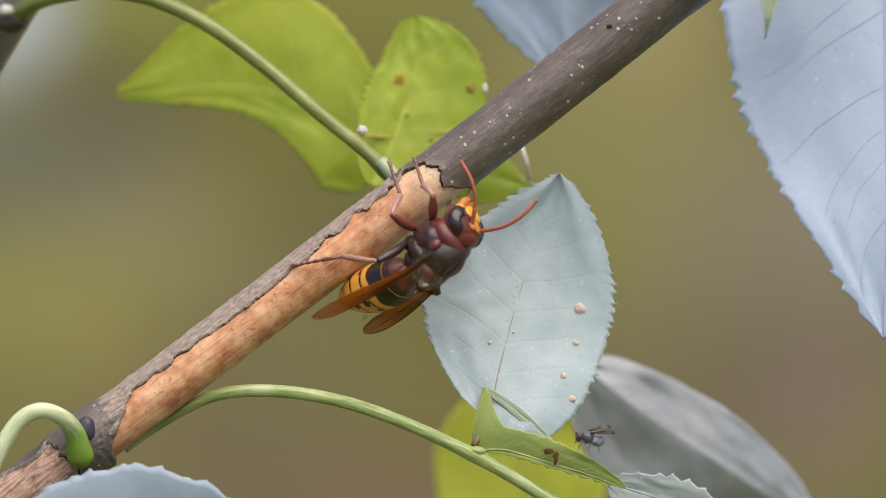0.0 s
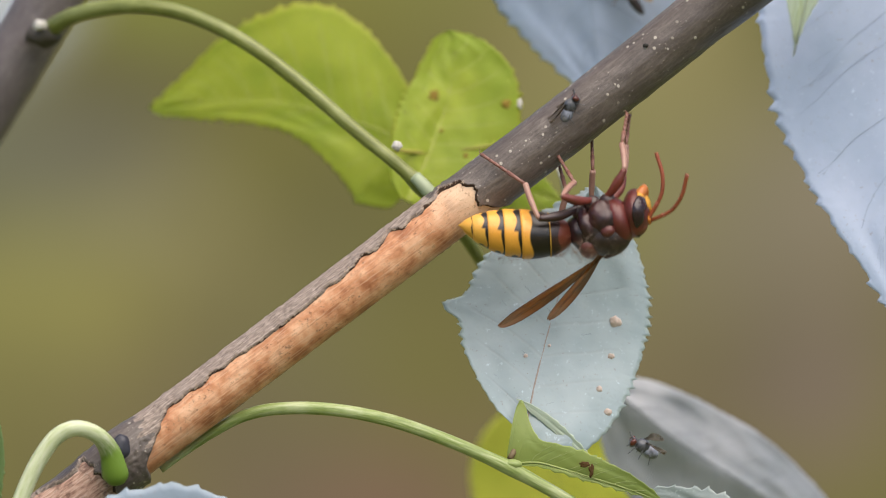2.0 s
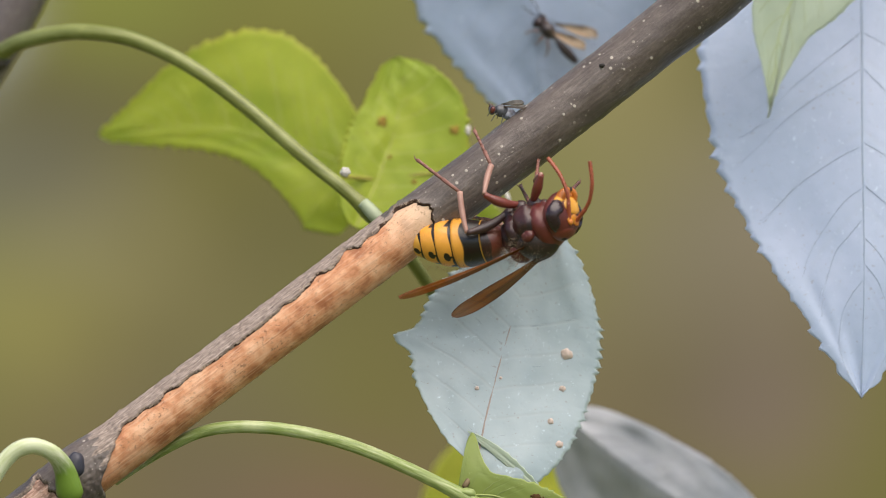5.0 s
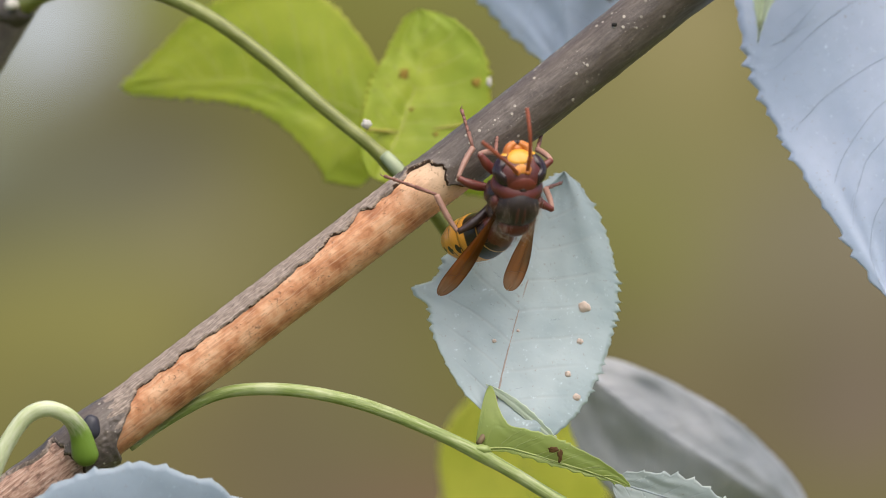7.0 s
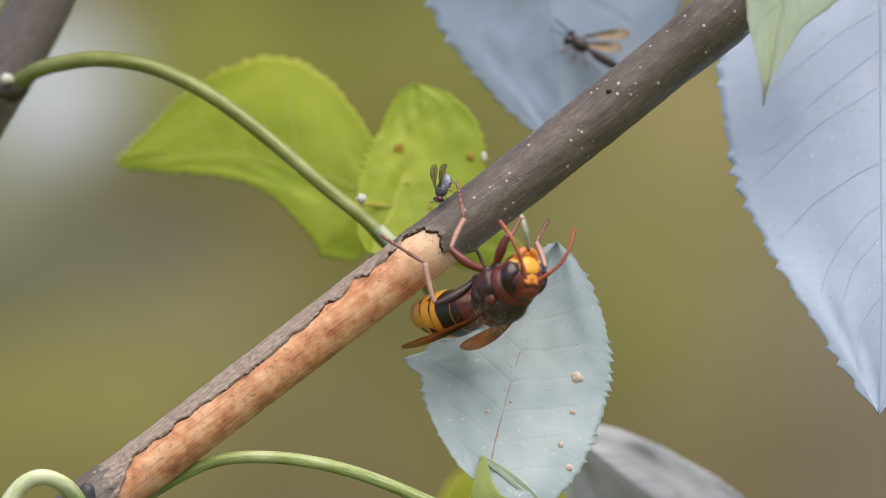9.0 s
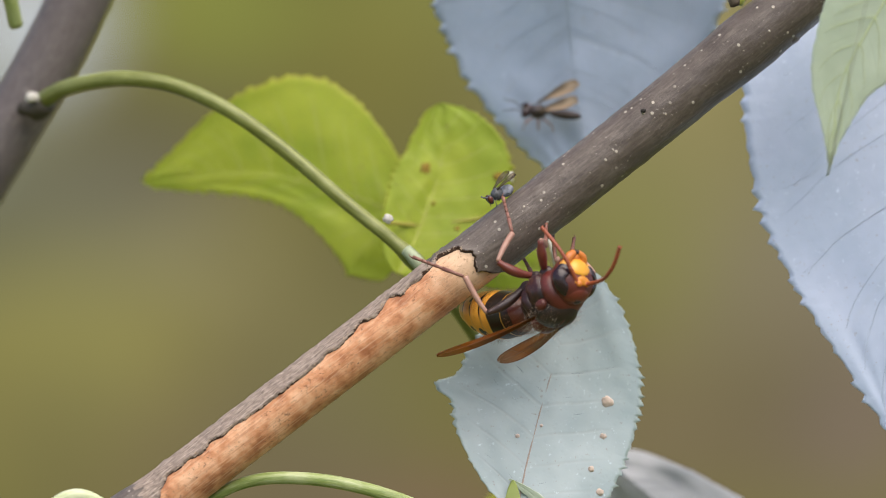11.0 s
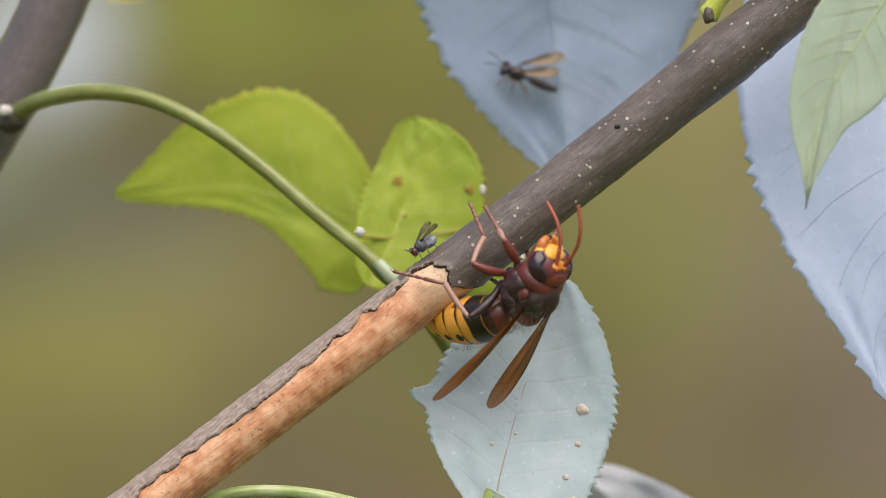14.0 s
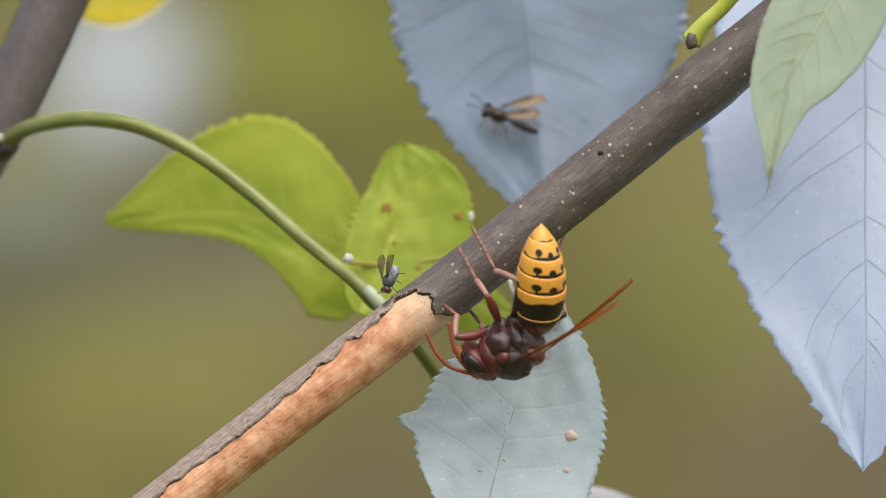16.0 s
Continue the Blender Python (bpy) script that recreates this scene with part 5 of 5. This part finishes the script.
stance(9.8, (840, 345, -10), (.0, -.25, .96), (.0, -.96, -.25), (0, .975, -.2), ((818, 220, -4), (770, 245, -4), (660, 340, -4), (895, 207, -4), (895, 206, -3), (925, 270, -2)), ((770, 590), (900, 580)), ((826, 180), (916, 190)), (.0, -.4, .9))
stance(10.0, (846, 357, -10), (-.02, -.25, .96), (0, -.96, -.25), (0, .975, -.2), ((820, 235, -4), (761, 239, -4), (621, 364, -4), (891, 209, -4), (893, 206, -3), (921, 269, -2)), ((799, 594), (926, 579)), ((816, 184), (921, 204)), (.0, -.4, .9))
stance(10.2, (878, 377, -9), (.3, -.55, .75), (.25, -.7, -.65), (-.4, .86, -.25), ((850, 240, -4), (800, 225, -4), (625, 360, -4), (910, 240, -3), (900, 230, -3), (925, 280, -1)), ((740, 540), (880, 550)), ((880, 220), (960, 240)))
stance(11.2, (915, 382, -8), (.6, -.6, .5), (.35, -.45, -.8), (-.62, .76, -.12), ((910, 260, -4), (830, 200, -4), (690, 310, -4), (960, 290, -1), (920, 280, 1), (870, 330, 2)), ((710, 490), (810, 500)), ((900, 250), (1040, 300)))
stance(12.3, (930, 374, -7), (.82, -.42, .38), (.35, -.3, -.85), (-.85, .48, -.12), ((930, 280, -4), (860, 170, -4), (728, 272, -4), (1010, 300, 0), (914, 272, 1), (890, 340, 2)), ((700, 450), (740, 470)), ((940, 260), (1090, 350)), (.75, -.6, .25))
stance(12.5, (918, 410, -6), (.87, -.48, -.06), (-.03, .05, -1), (-.75, .64, .05), ((947, 312, -5), (867, 167, -4), (727, 272, -4), (1032, 327, -1), (914, 272, 1), (900, 350, 2)), ((697, 437), (720, 440)), ((947, 347), (1112, 387)), (.6, -.8, -.02))
stance(13.0, (910, 452, -6), (.87, -.46, -.15), (-.1, .22, -.96), (-.68, .6, .35), ((953, 313, -5), (861, 183, -4), (723, 273, -4), (1033, 403, -1), (908, 273, 1), (900, 350, 2)), ((688, 438), (700, 450)), ((930, 385), (1053, 423)), (.55, -.8, -.1))
stance(13.5, (907, 418, -7), (.6, -.74, .28), (.25, -.25, -.93), (-.82, .52, .18), ((878, 243, -5), (863, 208, -4), (723, 268, -4), (1028, 293, -1), (918, 268, 1), (900, 350, 2)), ((728, 523), (828, 503)), ((893, 268), (973, 263)), (.45, -.85, .25))
stance(13.7, (910, 385, -7), (.5, -.6, .6), (.42, -.45, -.78), (-.86, .45, 0), ((870, 220, -5), (845, 195, -4), (715, 280, -4), (990, 250, -1), (920, 265, 1), (890, 340, 2)), ((740, 530), (840, 530)), ((920, 210), (990, 230)), (.5, -.75, .4))
stance(14.0, (924, 340, -8), (.52, -.48, .7), (.5, -.45, -.72), (-.74, .62, -.27), ((846, 193, -4), (819, 188, -4), (701, 308, -4), (976, 215, 0), (918, 262, 1), (860, 320, 2)), ((756, 538), (851, 551)), ((961, 163), (1016, 193)), (.55, -.6, .55))
stance(14.5, (966, 329, -7), (.68, -.1, .72), (.6, -.2, -.75), (-.95, .1, -.28), ((941, 186, -4), (818, 191, -4), (738, 231, -4), (973, 240, 1), (918, 262, 1), (860, 320, 2)), ((738, 511), (791, 533)), ((1043, 161), (1060, 171)), (.72, -.12, .68))
stance(15.0, (952, 336, -7), (.58, .2, .78), (.7, -.3, -.62), (-.98, -.05, -.16), ((1008, 197, -3), (883, 167, -4), (750, 247, -4), (980, 230, 2), (920, 260, 2), (860, 320, 2)), ((808, 487), (798, 559)), ((1018, 190), (1028, 187)), (.6, .25, .72))
stance(15.2, (958, 350, -7), (.72, .55, .35), (.6, -.4, -.68), (-.98, -.15, .02), ((990, 210, -3), (890, 163, -4), (800, 235, -4), (970, 235, 2), (920, 260, 2), (860, 320, 2)), ((830, 480), (850, 520)), ((1035, 220), (1040, 215)))
stance(15.3, (962, 362, -7), (.6, .78, -.05), (.35, -.38, -.85), (-.95, -.28, .08), ((980, 240, -1), (902, 160, -4), (847, 235, -4), (960, 235, 3), (900, 270, 2), (850, 320, 2)), ((895, 462), (880, 430)), ((1047, 245), (1045, 250)))
stance(15.5, (927, 384, -7), (.05, .97, -.14), (.1, -.18, -.97), (-.14, -.96, .22), ((985, 290, 4), (885, 159, -4), (960, 240, 0), (766, 384, 0), (770, 264, -4), (849, 174, -4)), ((1076, 381), (896, 466)), ((1066, 284), (770, 384)))
stance(15.7, (898, 400, -7), (-.62, .7, -.3), (.15, -.35, -.92), (.35, -.58, .72), ((850, 330, 4), (950, 233, 1), (1015, 183, 0), (770, 368, -2), (775, 263, -4), (850, 183, -4)), ((1100, 333), (1050, 400)), ((800, 400), (770, 378)))
stance(16.0, (921, 392, -7), (-.87, .28, -.38), (.28, -.2, -.93), (.12, -.45, .85), ((850, 330, 3), (950, 233, 1), (1014, 185, 0), (794, 310, -3), (826, 215, -4), (854, 185, -4)), ((1154, 270), (1114, 320)), ((804, 355), (764, 375)), (-.85, .2, -.5))


def basis(x, z):
    x = Vector(x).normalized()
    z = Vector(z)
    z = (z - x * z.dot(x)).normalized()
    y = z.cross(x)
    return Matrix(((x.x, y.x, z.x, 0), (x.y, y.y, z.y, 0), (x.z, y.z, z.z, 0), (0, 0, 0, 1)))


def aimed(p, x, z):
    return Matrix.Translation(p) @ basis(x, z)


def reach(base, tip, length, toward):
    """The tip moved in depth so that it lies at this length from the base."""
    flat = Vector((tip.x - base.x, 0, tip.z - base.z))
    rest = max(0.0, length * length - flat.length_squared) ** 0.5
    return Vector((flat.x, toward * rest, flat.z)) + base


def pose_hornet():
    rows = {}

    def add(ob, t, m):
        rows.setdefault(ob, []).append((t, m))
    for t, at, f, d, g, feet, wings, feelers, hf, gd in STANCES:
        root = aimed(spot(*at), f, d)
        inv = root.inverted()
        add(hornet, t, root)
        local = lambda v: inv.to_3x3() @ Vector(v)
        nod = local(hf).normalized()
        nod = (nod * math.cos(0.3) + (Vector((0, 0, 1)) - nod * nod.z) * math.sin(0.3)).normalized()      # the face is carried a little raised
        add(head, t, aimed(Vector((62, 0, -4)) * U, nod, Vector((0, 0, 1)) if abs(nod.z) < 0.9 else Vector((-1, 0, 0))))
        add(gaster, t, aimed(Vector((-50, 0, -6)) * U, local(g), local(gd)))
        headm = root @ aimed(Vector((62, 0, -4)) * U, nod, (0, 0, 1))
        for s, tip in zip((1, -1), wings):
            hinge = root @ (Vector((8, 34 * s, 30)) * U)
            far = reach(hinge, spot(tip[0], tip[1], hinge.y * 1000), 250 * U, 1 if f[1] < 0 else -1)
            add(WINGS[s], t, inv @ aimed(hinge, far - hinge, root.to_3x3() @ Vector((0, 0.1 if s > 0 else 0.5, 1))))
        for s, tip in zip((1, -1), feelers):
            sock = headm @ (Vector((24, 9 * s, 14)) * U)
            far = reach(sock, spot(tip[0], tip[1], sock.y * 1000), 118 * U, -1 if hf[1] < 0.5 else 1)
            add(FEELERS[s], t, inv @ aimed(sock, far - sock, root.to_3x3() @ Vector((0.4, 0, 0.9))))
        for (key, s), foot in zip((("front", 1), ("middle", 1), ("hind", 1), ("front", -1), ("middle", -1), ("hind", -1)), feet):
            a, b, c = (q * U for q in SPAN[key])
            hx, hy, hz = HIPS[key]
            hip = root @ (Vector((hx, hy * s, hz)) * U)
            goal = spot(*foot)
            # the foot lies flat along the last stretch of the way
            way = goal - hip
            if way.length > (a + b + c) * 0.985:
                goal = hip + way.normalized() * (a + b + c) * 0.985
                way = goal - hip
            bend = root.to_3x3() @ Vector(({"front": 0.5, "middle": -0.35, "hind": -0.9}[key], 0.8 * s, 0.45))
            ankle = goal - (way.normalized() * 0.9 + Vector((0, 0.15, 0))).normalized() * c * min(1.0, way.length / ((a + b + c) * 0.8))
            ankle += bend.normalized() * c * 0.12
            v = ankle - hip
            dist = min(max(v.length, abs(a - b) * 1.05 + 1e-5), (a + b) * 0.985)
            ankle = hip + v.normalized() * dist
            ca = (a * a + dist * dist - b * b) / (2 * a * dist)
            pole = bend - v.normalized() * bend.dot(v.normalized())
            pole = pole.normalized() if pole.length > 1e-6 else Vector((0, -1, 0))
            knee = hip + v.normalized() * (a * ca) + pole * (a * math.sqrt(max(0, 1 - ca * ca)))
            fe, ti, ta = LEGS[key, s]
            add(fe, t, inv @ aimed(hip, knee - hip, pole))
            add(ti, t, inv @ aimed(knee, ankle - knee, pole))
            add(ta, t, inv @ aimed(ankle, goal - ankle, pole))
    for ob, r in rows.items():
        walk(ob, r)


# ---- small insects ----


FLY_EYE = chitin("fly_eye", (0.12, 0.03, 0.02), (0.05, 0.015, 0.015), 0.2)
WASP_LEG = chitin("small_wasp_leg", (0.30, 0.12, 0.05), (0.10, 0.04, 0.02), 0.4)


def insect(name, label, body_mat, wing_mat, size, waist, wing_len, spread, tail_mat):
    """A small winged insect; +x is forwards, +z its back; size: one step in metres."""
    ob = thing(name, label, "fly" if waist < 0.5 else "wasp")
    k = size / U

    def e(c, s, seg=16, rings=10):
        return egg([q * k for q in c], [q * k for q in s], seg, rings)
    part("thorax", e((0, 0, 0), (14, 12, 12) if waist < 0.5 else (12, 9, 10)), body_mat, ob)
    hd = part("head", e((17, 0, -3), (6.5, 10, 9)) if waist < 0.5 else e((15, 0, -2), (6, 8, 7)), body_mat, ob)
    for s in (1, -1):
        part("eye", e((18.5, 6.5 * s, -1) if waist < 0.5 else (16, 6 * s, 0), (5, 4.5, 7)), EYE_MAT if waist > 0.5 else FLY_EYE, hd)
    if waist < 0.5:
        part("abdomen", e((-17, 0, -3), (16, 12.5, 11)), tail_mat, ob, "pale blue-grey banded abdomen")
    else:
        part("abdomen", joined(e((-16, 0, 0), (10, 2.5, 2.5)), e((-36, 0, -2), (20, 6, 6))), tail_mat, ob)
    for s in (1, -1):
        w = part("wing", wing_mesh(wing_len * k, (22 if waist < 0.5 else 19) * k, 2, 0.02), wing_mat, ob)
        w.matrix_local = aimed(Vector((0, 7 * s, 8)) * k * U, (-1, spread * s, 0.3 if waist < 0.5 else 0.85), (0, 0, 1))
        part("feeler", tube([Vector(q) * size for q in ((20, 2 * s, 3), (30, 6 * s, 8), (44 if waist > 0.5 else 26, 9 * s, 8))], 0.8 * size, 10, 6), body_mat, ob)
        for x, reach_x in ((6, 14), (-1, -2), (-7, -20)):
            part("leg", tube([Vector(q) * size for q in ((x, 6 * s, -6), (x + reach_x * 0.5, 14 * s, -6), (x + reach_x * 0.8, 16 * s, -20))], lambda q: size * (1.3 - 0.7 * q), 10, 6), body_mat if waist < 0.5 else WASP_LEG, ob)
    return ob


FLY_BODY = chitin("fly_slate", (0.10, 0.105, 0.12), (0.02, 0.021, 0.025), 0.36, 0.9, 2600)
FLY_TAIL = chitin("fly_pale_slate", (0.32, 0.34, 0.42), (0.05, 0.053, 0.066), 0.36, 0.8, 1500)
WASP_BODY = chitin("small_wasp_black", (0.05, 0.035, 0.035), (0.02, 0.015, 0.02), 0.4, 0.6, 900)
fly = insect("fly", "small slate-grey fly with clear wings on the branch", FLY_BODY, FLY_WING, 0.95 * U, 0.0, 46, 0.22, FLY_TAIL)
flying_fly = insect("fly", "small grey fly flitting about the leaves", FLY_BODY, FLY_WING, 1.05 * U, 0.0, 42, 0.9, FLY_TAIL)
small_wasp = insect("small_wasp", "slender black wasp with tawny wings on the pale leaf", WASP_BODY, WASP_WING, 1.45 * U, 1.0, 64, 0.13, WASP_BODY)

# ---- motion ----


def sway(ob, rows, depth=0.0):
    """Sway by rows of (seconds, steps right, steps down); depth in mm behind the branch."""
    out = []
    for t in sorted({r[0] for r in rows} | {r[0] for r in DRIFT}):
        a, b = next((r[1:3] for r in rows if r[0] == t), None) or along(rows, t)[:2]
        out.append((t, Matrix.Translation(Vector((a * U, 0, -b * U)) - eye_shift(t) * (depth / 1200.0))))
    walk(ob, out)


SWAY_FAR = [(0, 0, 0), (0.5, -12, -2), (1, -4, -3), (1.5, -2, -2), (2, -2, -6), (2.5, -1, -2), (3, -6, 12), (3.5, -13, 11), (4, -24, 11), (6.5, 0, -3), (7, -1, -8), (7.5, 1, -1), (8, -2, -2), (8.5, -6, 2), (9, -1, 5), (9.5, -6, 8), (10, -14, 7), (10.2, -14, 6), (12.3, -20, 7), (12.5, -20, 4), (13, -37, 8), (13.5, -29, 0), (14, -18, 2), (14.5, -20, 8), (15, -12, 4), (15.5, -12, -5), (16, -9, 1)]
SWAY_MID = [(0, 2, -1), (0.5, -2, 11), (1, 2, -1), (1.5, 2, -3), (2, 2, -11), (2.5, 3, -1), (3, -1, 9), (3.5, -3, 13), (4, -10, 22), (6.3, 0, -2), (6.5, -1, -2), (7, 1, -1), (7.5, 1, 1), (8, 0, 2), (8.5, -2, 0), (9, -3, 5), (9.5, -5, 5), (10, -10, 12), (12.3, -10, 17), (12.5, -13, 17), (13, -24, 11), (13.5, -16, 0), (14, -8, 1), (14.5, -10, -1), (15, -5, -2), (15.5, -4, -4), (16, 0, -1)]
SWAY_BROAD = [(0, 0, 0), (0.5, -27, 38), (1, 0, -24), (1.5, -5, 1), (2, 2, -13), (2.5, -8, 4), (3, -28, 44), (3.5, -40, 58), (4, -67, 109), (4.2, -60, 100),
              (5.2, -20, 30), (6.3, -10, 0), (6.5, -2, -9), (7, 8, -56), (7.5, 8, -21), (8, 6, -42), (8.5, 2, -16), (9, -7, 19), (9.5, 4, -26), (10, -17, 61), (10.2, -52, 114),
              (11.2, -20, 40), (12.3, -20, 60), (12.5, -20, 73), (13, -40, 75), (13.5, 40, -75), (14, 10, -44), (14.5, -8, 8), (15, -9, 0), (15.5, -2, -22), (16, -21, 10)]
SWAY_TOP = [(0, 16, -26), (0.5, 4, -6), (1, 14, -26), (1.5, 14, -22), (2, 14, -28), (2.5, 10, -18), (3, -2, 8), (3.5, -14, 30), (4, -22, 50), (5.2, -4, 8), (6.5, 12, -24),
            (7, 14, -30), (8, 14, -28), (8.5, 14, -20), (9, 12, -20), (9.5, 8, -20), (10, -9, 40), (11.2, -8, 30), (12.3, -8, 50), (12.5, -9, 67), (13, -38, 74), (13.5, 4, -24),
            (14, 5, -20), (14.5, 0, 0), (15, 0, -6), (15.5, 5, -21), (16, -6, 5)]
SWAY_NEAR = [(0, 12, -1), (0.5, 27, 24), (1, 11, 0), (1.5, -2, -10), (2, 0, -5), (2.5, 10, 11), (3, 25, 20), (3.5, 22, 44), (4, 58, 72), (4.2, 54, 110), (5.2, 30, 60),
             (6.3, 4, 19), (6.5, -9, 9), (7, -10, 8), (7.5, -10, 0), (8, -8, 1), (8.5, 0, 0), (9, 8, 2), (9.5, 37, 36), (10, 72, 67), (10.2, 72, 79), (11.2, 60, 90),
             (12.3, 60, 95), (12.5, 73, 106), (13, 110, 150), (13.5, 141, 197), (14, 68, 121), (14.5, 50, 96), (15, 50, 63), (15.5, 29, 38), (16, 29, 43)]
SWAY_BACK = [(0, 16, -6), (0.5, -24, 0), (1, 2, 9), (1.5, 20, 14), (2, 4, 0), (3, -8, 15), (3.5, -25, 14), (4.2, 0, 25), (6.3, 0, 0), (8.5, 0, 0), (12.3, -10, 15), (16, 0, 0)]


# the branch rocks a little: seconds, degrees clockwise
BRANCH_TURN = [(0, 0), (0.5, 0.18), (1, 0.07), (1.5, -0.04), (2, 0.19), (2.5, 0.33), (3, 0.15), (3.5, 0.2), (4, 0.57), (4.2, 0.66), (5.2, 0.35), (6.5, 0.05), (8, -0.03), (10, -0.25),
               (11.2, -0.1), (12.5, 0), (13, 0.45), (13.5, 0.2), (14, 0.05), (15, -0.05), (16, -0.25)]
# the fly: seconds, place on the sheet, mm behind the branch, heading in degrees
FLY_WAY = [(0, 1040, 775, -5, 170), (0.6, 1045, 778, -5, 170), (0.8, 985, 590, -30, 120), (0.9, 905, 430, 4, 130), (1.0, 822, 276, 12, 140), (1.1, 798, 225, 6, 150), (1.2, 788, 212, -2, 160), (1.45, 792, 200, -2, 150),
           (1.6, 798, 198, -2, 150), (1.8, 802, 192, -2, 150), (2.0, 945, 155, -4, 60), (2.5, 953, 110, -3, 40), (3.0, 975, 75, -2, 50), (3.5, 1008, 48, -3, 60), (4.0, 1008, 44, -3, 100),
           (4.2, 990, 58, -3, 150), (6.3, 839, 182, 4, 200), (6.6, 838, 188, 4, 200), (6.9, 860, 231, 9, 200), (8.25, 850, 231, 9, 200), (8.5, 812, 206, 2, 200), (9.0, 781, 221, -2, 250),
           (9.2, 797, 203, -1, 200), (9.5, 792, 201, -1, 180), (9.7, 791, 204, -1, 180), (9.85, 830, 241, 9, 185), (10.05, 850, 236, 9, 190), (10.2, 834, 191, 2, 195), (12.3, 812, 206, -1, 215),
           (12.5, 808, 209, -1, 215), (13.0, 782, 230, 2, 215), (13.5, 755, 237, -1, 215), (14.0, 731, 258, -1, 215), (14.5, 729, 265, -1, 215),
           (15.0, 719, 270, -1, 225), (15.5, 707, 276, -1, 230), (16.0, 702, 272, -1, 250)]
FLIT_WAY = [(0, 1760, 900, -8, 150), (0.7, 1760, 860, -8, 150), (1.0, 1412, 742, -8, 150), (1.1, 1500, 710, -8, 100), (1.2, 1198, 672, -8, 150), (1.4, 1160, 560, -8, 120), (1.6, 1100, 408, -10, 100), (1.7, 1150, 600, -10, 60),
            (1.8, 1200, 795, -8, 60), (1.9, 1175, 780, -8, 120), (2.0, 1072, 757, -8, 150), (2.3, 1300, 900, -8, 80), (2.6, 1760, 1000, -8, 60), (16.0, 1760, 1000, -8, 60)]
WASP_WAY = [(0, 1035, -60, 130), (3.0, 1015, -48, 120), (3.5, 1011, -43, 110), (4.0, 996, -36, 140), (6.5, 1010, -40, 120), (8.5, 1037, -42, 120), (9.0, 1015, -17, 150), (9.5, 965, -17, 180),
            (10.2, 900, 2, 175), (12.5, 902, -12, 175), (13.0, 902, -6, 170), (13.5, 900, -33, 160), (14.5, 900, -32, 158), (16.0, 902, -26, 158)]


def motions():
    for ob, depth in ((far_stalk, 20), (lime_leaf, 50), (lime_leaf_right, 34), (lime_leaf_under, 40), (far_stem, 46), (autumn_leaf, 100)):
        sway(ob, SWAY_FAR, depth)
    for ob, depth in ((middle_leaf, 9), (small_leaf, 0), (yellow_leaf, 98), (fringe_leaf, 4)):
        sway(ob, SWAY_MID, depth)
    sway(broad_leaf, SWAY_BROAD, 16)
    sway(top_leaf, SWAY_TOP, 38)
    sway(near_leaf, SWAY_NEAR, -22)
    sway(back_leaf, SWAY_BACK, 47)
    hub = spot(784, 306)
    for ob in (branch, bud_stalk, hook_stalk):
        walk(ob, [(t, Matrix.Translation(hub) @ pose(0, 0, 0, 0, turn, 0) @ Matrix.Translation(-hub)) for t, turn in BRANCH_TURN])
    for ob, p in ((front_stalk, (330, 730)), ):
        walk(ob, [(t, Matrix.Translation(spot(*p)) @ pose(0, 0, 0, 0, math.degrees(b / 520.0), 0) @ Matrix.Translation(-spot(*p))) for t, a, b in SWAY_MID])
    pose_hornet()
    for ob, way in ((fly, FLY_WAY), (flying_fly, FLIT_WAY)):
        walk(ob, [(t, aimed(spot(u, v, y), (math.cos(radians(turn)), -0.25, math.sin(radians(turn))), (-0.5, -0.35, 0.8))) for t, u, v, y, turn in way])
    rows = []
    for t, u, v, turn in WASP_WAY:
        a, b = along(SWAY_TOP, t)
        rows.append((t, aimed(spot(u + a, v + b, 36) - eye_shift(t) * (36 / 1200.0), (math.cos(radians(turn)), 0, math.sin(radians(turn))), (0.25, -0.8, 0.5))))
    walk(small_wasp, rows)


motions()
